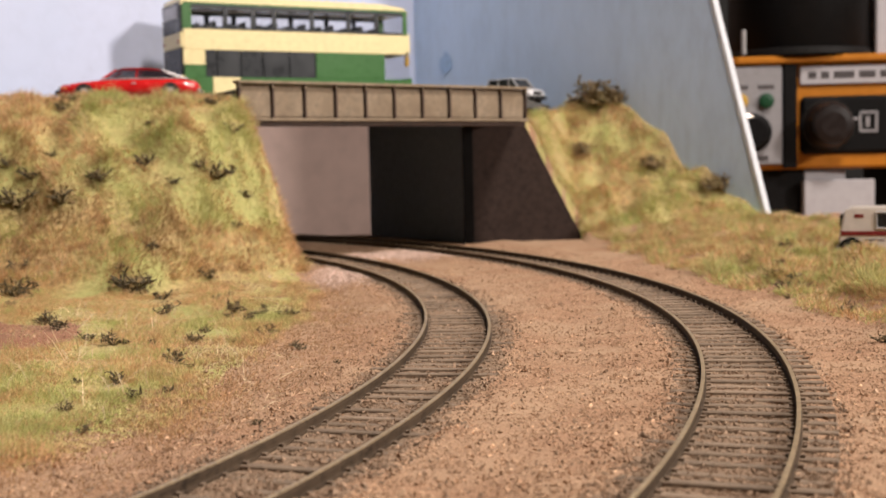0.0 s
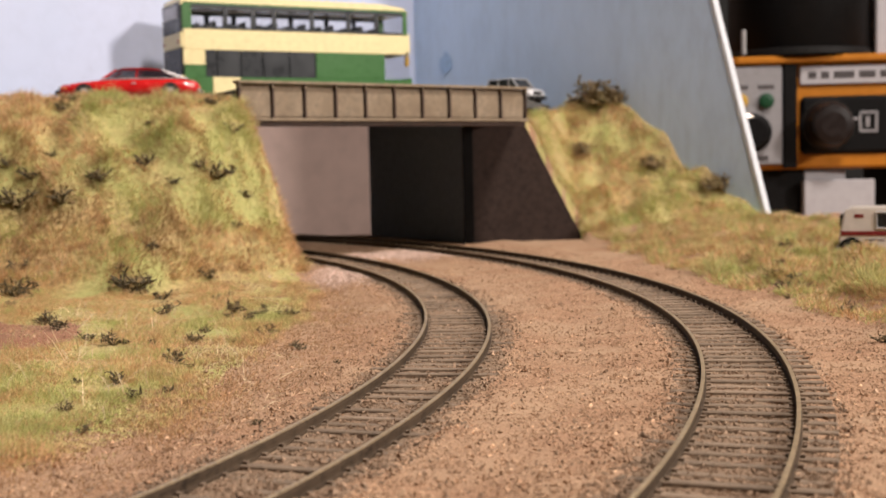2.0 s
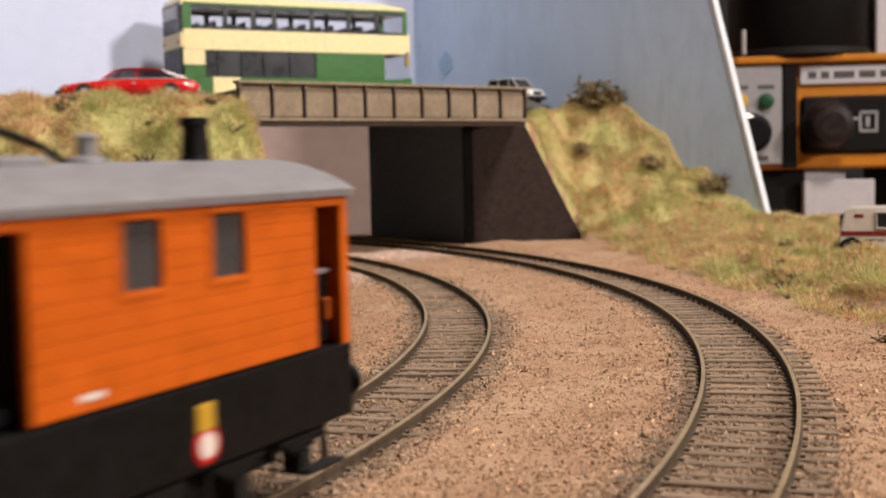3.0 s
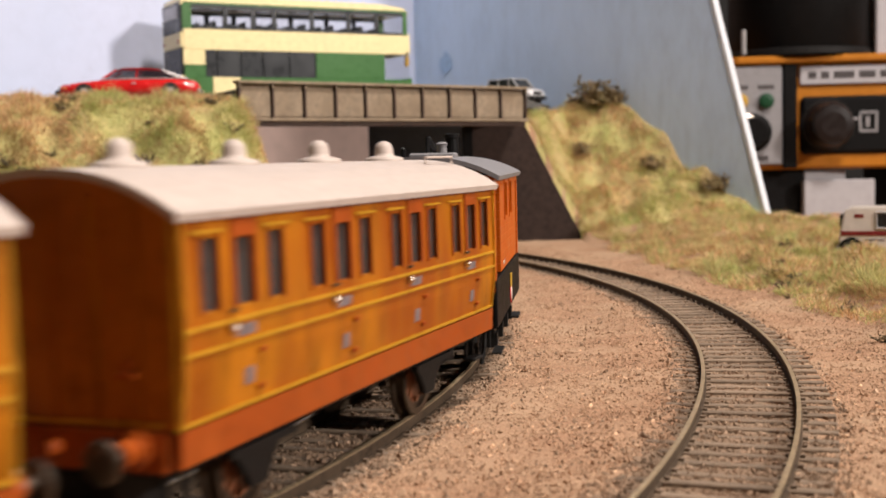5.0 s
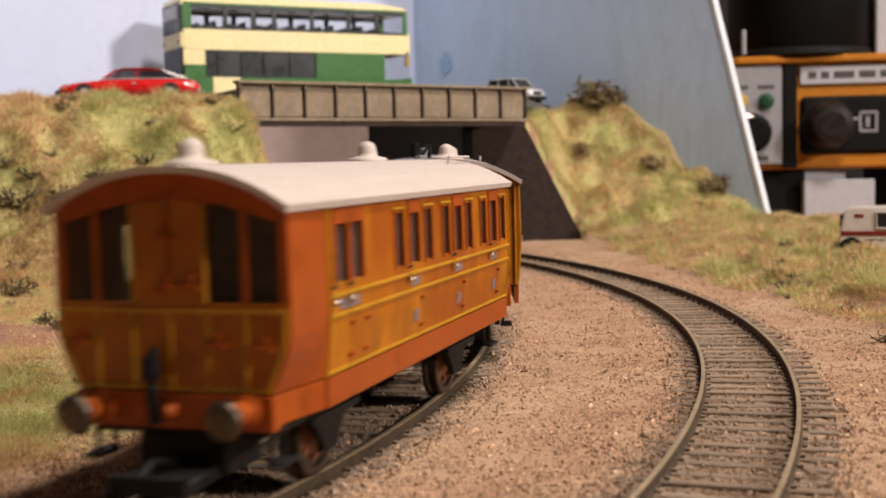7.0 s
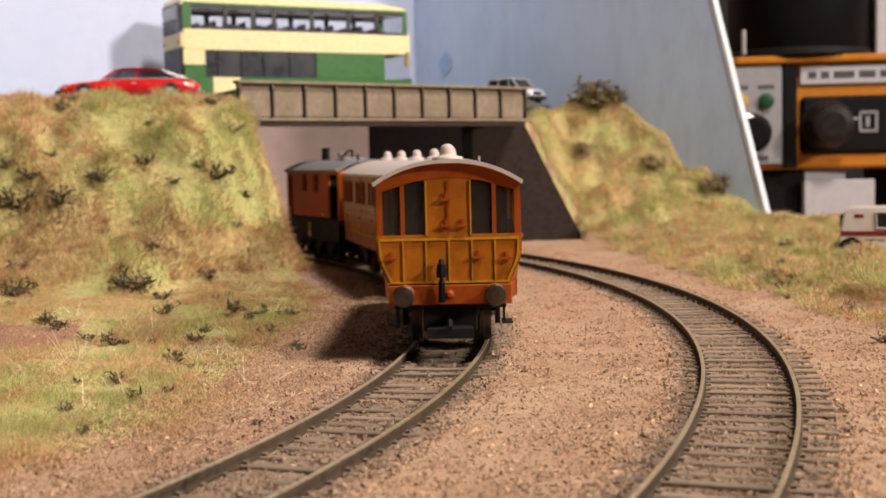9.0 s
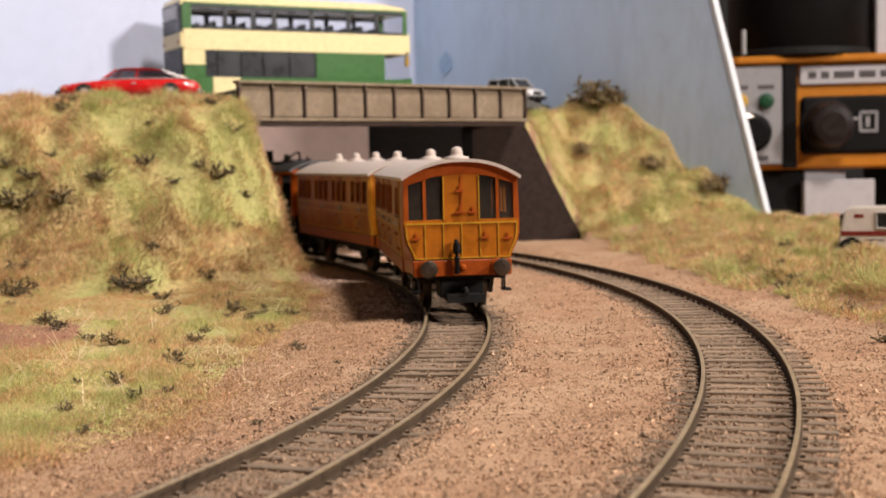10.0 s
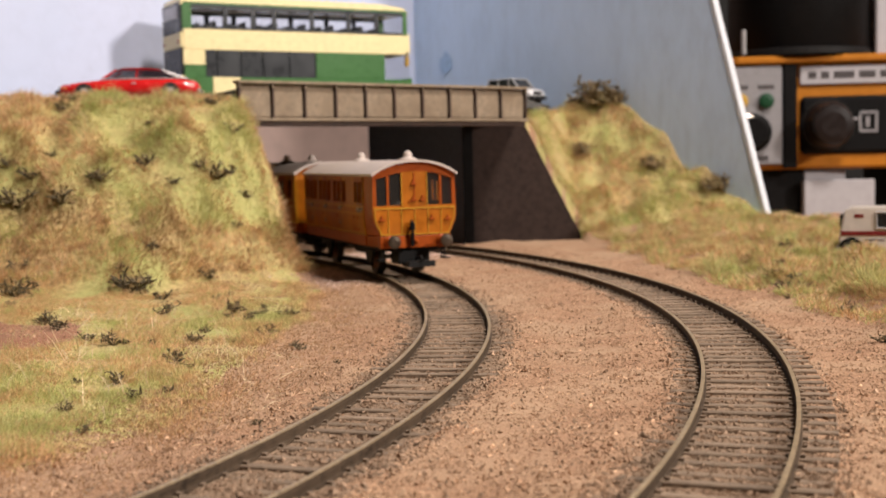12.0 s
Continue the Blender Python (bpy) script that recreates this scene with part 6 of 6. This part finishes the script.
# ---- control desk behind the layout ----
def build_controller():
    """An orange-cased controller facing the operator; x to its own side, face towards -y."""
    th = thing("train_controller", "orange-cased power controller with knobs and white label strips", "controller", m=pose(0.2240, 0.945, 0.0, 0, 0, -6))
    W, z0, z1 = 0.17, 0.0300, 0.1160
    part("case", rbox(-0.03, W, 0.004, 0.12, z0, z1 - 0.006, 0.002), CASE_ORANGE, th, "orange case")
    part("lid", rbox(-0.03, W + 0.002, -0.003, 0.121, z1 - 0.006, z1, 0.0015), CASE_ORANGE, th)
    part("side_panel", rbox(-0.028, 0.0365, 0.0, 0.006, z0 + 0.004, z1 - 0.007, 0.001), PANEL_GREY, th, "pale grey switch panel")
    part("divider", rbox(0.0370, 0.0475, -0.001, 0.006, z0 + 0.001, z1 - 0.006, 0.001), BLACK, th, "black dividing strip")
    part("label_strip", rbox(0.0500, W - 0.002, 0.001, 0.006, z1 - 0.022, z1 - 0.0085, 0.0005), LABEL_WHITE, th, "white label strip")
    x = 0.056
    for w in (0.006, 0.006, 0.015, 0.012, 0.018):
        part("lettering", rbox(x, x + w, 0.0004, 0.0012, z1 - 0.0175, z1 - 0.0125, 0.0002), INK, th, "blurred grey lettering bar")
        x += w + 0.0035
    recess = rbox(0.0500, 0.1210, 0.0, 0.006, z0 + 0.011, z1 - 0.031, 0.003)
    part("dial_plate", recess, BLACK, th, "black recessed dial plate")
    knob = part("speed_knob", turned(bmesh.new(), [(0.0185, 0), (0.0185, 0.004), (0.0165, 0.007), (0.0155, 0.020), (0.0140, 0.023), (0.009, 0.024)], 28,
                                     pose(0.0700, 0.0, z0 + 0.033, 90, 0, 0)), KNOB_BROWN, th, "large dark brown knob", smooth=False)
    part("scale", turned(bmesh.new(), [(0.0205, 0), (0.0200, 0.0015)], 28, pose(0.0700, 0.0006, z0 + 0.033, 90, 0, 0)), FRAME_BLACK, th)
    for dx, dz, w, h in ((0.093, 0.027, 0.014, 0.002), (0.093, 0.041, 0.014, 0.002), (0.093, 0.027, 0.002, 0.016), (0.105, 0.027, 0.002, 0.016), (0.098, 0.031, 0.003, 0.008)):
        part("switch_mark", rbox(dx, dx + w, -0.0008, 0.0006, z0 + dz, z0 + dz + h, 0.0002), PANEL_GREY, th)
    part("pointer", rbox(0.0880, 0.0925, -0.0012, 0.0004, z0 + 0.036, z0 + 0.0385, 0.0003, None), PANEL_GREY, th)
    for x, m in ((0.0050, LED_YELLOW), (0.0245, LED_GREEN)):
        part("button", turned(bmesh.new(), [(0.0058, -0.001), (0.0058, 0.003), (0.0050, 0.0042), (0.0025, 0.0048)], 18, pose(x, 0.0, z1 - 0.0335, 90, 0, 0)), m, th)
        part("lettering", rbox(x - 0.006, x + 0.006, -0.0004, 0.0004, z1 - 0.0245, z1 - 0.0215, 0.0002), INK, th)
    part("control_knob", turned(bmesh.new(), [(0.0150, -0.001), (0.0150, 0.003), (0.0120, 0.005), (0.0110, 0.014), (0.0100, 0.015)], 24, pose(0.0135, 0.0, z0 + 0.0285, 90, 0, 0)),
         BLACK, th, "black ribbed knob")
    part("knob_ring", turned(bmesh.new(), [(0.0125, 0.0045), (0.0125, 0.0075), (0.0115, 0.0080)], 24, pose(0.0080, 0.0, z0 + 0.0300, 90, 0, 0)), STEEL, th, "chrome ring")
    part("lettering", rbox(0.010, 0.026, -0.0004, 0.0004, z0 + 0.007, z0 + 0.011, 0.0002), INK, th)
    for x0, x1 in ((-0.028, 0.0560), (0.119, 0.16)):
        part("stand", rbox(x0, x1, 0.010, 0.10, -0.0165, z0, 0.001), BLACK, th, "black stand")


build_controller()


def build_desk_things():
    shelf = part("shelf", rbox(0.20, 1.2, 0.80, 1.30, -0.040, -0.0170, 0.002), WOOD)
    tagged(shelf, "pine shelf board behind the layout", "shelf")
    bm = rbox(0.2760, 0.3300, 0.938, 0.946, -0.0168, 0.0215, 0.0008)
    sheet = part("paper_block", bm, LABEL_WHITE)
    tagged(sheet, "pale grey paper packet under the controller", "paper")
    tagged(part("paper_packet", rbox(0.2790, 0.3110, 0.9485, 0.960, -0.0168, 0.0285, 0.0008), LABEL_WHITE), "taller pale paper packet", "paper")
    pot = thing("black_pot", "large glossy black cylindrical pot on the controller", "pot", m=pose(0.285, 0.985, 0.1162))
    part("pot_body", turned(bmesh.new(), [(0.052, 0), (0.054, 0.002), (0.054, 0.09), (0.052, 0.12), (0.046, 0.12), (0.046, 0.10)], 40), BLACK, pot, smooth=True)
    part("pot_base_ring", turned(bmesh.new(), [(0.0545, 0.0), (0.0555, 0.001), (0.0555, 0.005), (0.0542, 0.006)], 40), FRAME_BLACK, pot)
    clip = thing("cable_clip", "grey plastic clip hanging beside the pot", "clip", m=pose(0.2285, 0.930, 0.1162))
    part("clip_body", rbox(-0.0015, 0.0015, -0.002, 0.002, 0.0, 0.019, 0.0010), SILVER, clip)
    jar = thing("white_box", "pale box standing on the controller", "box", m=pose(0.3375, 0.958, 0.1162))
    part("box_body", rbox(0, 0.06, 0, 0.05, 0, 0.09, 0.001), LABEL_WHITE, jar)
    wall = part("dark_cabinet", rbox(0.14, 1.2, 1.28, 1.34, -0.0170, 0.6, 0.002), FRAME_BLACK)
    tagged(wall, "dark brown cabinet side behind the controller", "cabinet")


build_desk_things()


# ---- shrubs and twigs ----
def sprig(bm, at, size, g, spread=1.0):
    """A few forked dark twigs."""
    for _ in range(int(7 + g.random() * 6)):
        a, up = g.random() * 6.283, 0.35 + g.random() * 0.9
        d = Vector((math.cos(a) * spread, math.sin(a) * spread, up)).normalized()
        p0 = Vector(at)
        p1 = p0 + d * size * (0.3 + 0.3 * g.random())
        p2 = p1 + (d + Vector((g.gauss(0, 0.5), g.gauss(0, 0.5), g.gauss(0, 0.4)))) * size * 0.35
        tube(bm, [p0, p1, p2], size * 0.05, size * 0.03, 5)
        for _ in range(3):
            q = p1.lerp(p2, g.random())
            e = q + Vector((g.gauss(0, 0.5), g.gauss(0, 0.5), abs(g.gauss(0, 0.5)))) * size * 0.35
            tube(bm, [q, q.lerp(e, 0.5) + Vector((0, 0, size * 0.04)), e], size * 0.045, size * 0.028, 5)
    return bm


def clump(name, label, x, y, size, material, g, leaves=0):
    z = float(land(np.array([x]), np.array([y]))[0])
    bm = sprig(bmesh.new(), (0, 0, -size * 0.05), size, g)
    ob = part(name, bm, material)
    ob.matrix_world = pose(x, y, z, 0, 0, g.random() * 360)
    if leaves:
        leaf = bmesh.new()
        for _ in range(leaves):
            c = Vector((max(-0.7, min(0.7, g.gauss(0, 0.36))), max(-0.7, min(0.7, g.gauss(0, 0.36))), min(0.75, abs(g.gauss(0.25, 0.25))))) * size
            s = size * (0.025 + 0.05 * g.random())
            v = [c + Vector((g.gauss(0, 1), g.gauss(0, 1), g.gauss(0, 1))) * s for _ in range(4)]
            add(leaf, v, [(0, 1, 2), (0, 2, 3), (0, 3, 1), (1, 3, 2)])
        part("foliage", leaf, HEATHER, ob)
    return tagged(ob, label, "shrub", "dark shrubs on the banks")


g = random.Random(11)
TUFTS = ((-0.147, 0.422, 0.0084), (-0.1079, 0.429, 0.0104), (-0.0851, 0.371, 0.0051), (-0.0885, 0.489, 0.0086), (-0.1048, 0.479, 0.0049), (-0.161, 0.469, 0.0096), (-0.1568, 0.53, 0.0039), (-0.1054, 0.446, 0.0057), (-0.093, 0.319, 0.0036), (-0.0607, 0.236, 0.0028), (-0.0334, 0.214, 0.0015), (-0.0359, 0.301, 0.0031), (-0.0546, 0.362, 0.0031), (-0.0538, 0.308, 0.0016), (-0.0635, 0.307, 0.0019), (-0.0247, 0.28, 0.0013), (-0.1305, 0.473, 0.0067), (-0.1438, 0.466, 0.008), (-0.1038, 0.327, 0.0042), (-0.1581, 0.475, 0.0054), (-0.1672, 0.477, 0.0061), (-0.0855, 0.447, 0.0051), (-0.073, 0.305, 0.0023), (-0.0616, 0.278, 0.0024), (-0.0631, 0.21, 0.002), (-0.0624, 0.218, 0.0015), (-0.0687, 0.191, 0.0016), (-0.0547, 0.375, 0.0023), (-0.095, 0.486, 0.0041), (-0.0805, 0.48, 0.0033), (-0.1539, 0.487, 0.0033), (-0.1153, 0.436, 0.0032))
for x, y, s in TUFTS:
    clump("twig_clump", "dark brown twiggy tuft on the grass bank", x, y, s, TWIG, g, leaves=140 if s > 0.006 else 25)
BUSHES = ((0.0982, 0.764, 0.0183), (0.0821, 0.733, 0.0092), (0.1235, 0.721, 0.01), (0.1564, 0.706, 0.0116), (0.2095, 0.899, 0.0091), (0.1081, 0.76, 0.0096), (0.1033, 0.899, 0.0125), (0.1441, 0.45, 0.0045), (0.1268, 0.377, 0.0023), (0.1117, 0.613, 0.004), (0.1225, 0.447, 0.0029), (0.1598, 0.673, 0.0051))
for x, y, s in BUSHES:
    clump("bush", "dry brown bush on the slope beside the bridge", x, y, s, TWIG, g, leaves=520 if s > 0.0075 else 120)


def stray_tufts():
    """Small twiggy scraps strewn over bank, verge and slope."""
    placed = 0
    while placed < 50:
        y = g.uniform(0.22, 0.54)
        x = -g.uniform(0.12, 0.355) * y if placed < 32 else g.uniform(0.27, 0.36) * y
        px, py = np.array([x]), np.array([y])
        if placed < 32 and not (left_bank(px, py)[0] > 0.004 or (left_cover(px, py)[0] > 0.5 and not bare_patch(px, py)[0])):
            continue
        if placed >= 32 and (ring(px, py, OUTER)[0] < OUTER[2] + 0.034 or (x > 0.165 and y > 0.49)):
            continue
        clump("twig_clump", "small dark scrap of dry twigs lying in the grass", x, y, y * g.uniform(0.005, 0.0125), TWIG, g, leaves=60)
        placed += 1


stray_tufts()


# ---- what moves ----
WAY = ((0.0, -0.6528), (1.5, -0.5433), (2.5, -0.4728), (2.8, -0.4500), (3.2, -0.4183), (4.0, -0.3585), (5.0, -0.2838), (5.5, -0.2473), (6.0, -0.2111), (6.5, -0.1763),
       (7.0, -0.1380), (7.2, -0.1237), (8.0, -0.0715), (9.0, -0.0082), (9.3, 0.0128), (10.5, 0.0913), (12.0, 0.1764))


def way_along(t):
    """Metres along the inner track, from its rightmost place, of the brake coach at t seconds: smooth through the rows above."""
    k = max(0, min(len(WAY) - 2, sum(1 for a, _ in WAY if a <= t) - 1))

    def slope(i):
        lo, hi = WAY[max(i - 1, 0)], WAY[min(i + 1, len(WAY) - 1)]
        return (hi[1] - lo[1]) / (hi[0] - lo[0])
    (t0, s0), (t1, s1) = WAY[k], WAY[k + 1]
    h = t1 - t0
    u = (t - t0) / h
    return ((2 * u ** 3 - 3 * u ** 2 + 1) * s0 + (u ** 3 - 2 * u ** 2 + u) * h * slope(k)
            + (3 * u ** 2 - 2 * u ** 3) * s1 + (u ** 3 - u ** 2) * h * slope(k + 1))


def on_rails(s, base):
    """The pose of a vehicle with that wheelbase, its middle s metres along."""
    x0, y0, _ = line_at(INNER, s - base / 2)
    x1, y1, _ = line_at(INNER, s + base / 2)
    return pose((x0 + x1) / 2, (y0 + y1) / 2, 0, 0, 0, math.degrees(math.atan2(y1 - y0, x1 - x0)))


def motions():
    for vehicle, wheels, lead, base in ((engine, engine_wheels, 0.2282, 0.026), (coach, coach_wheels, COACH_STEP, 0.062), (brake, brake_wheels, 0.0, 0.062)):
        times = [k * 0.25 for k in range(49)]
        walk(vehicle, [(t, on_rails(way_along(t) + lead, base)) for t in times])
        for w in wheels:
            x, y, radius = w.location
            walk(w, [(k * 0.1, pose(x, y, radius, 0, math.degrees((way_along(k * 0.1) - way_along(0)) / radius), 0)) for k in range(121)])


motions()
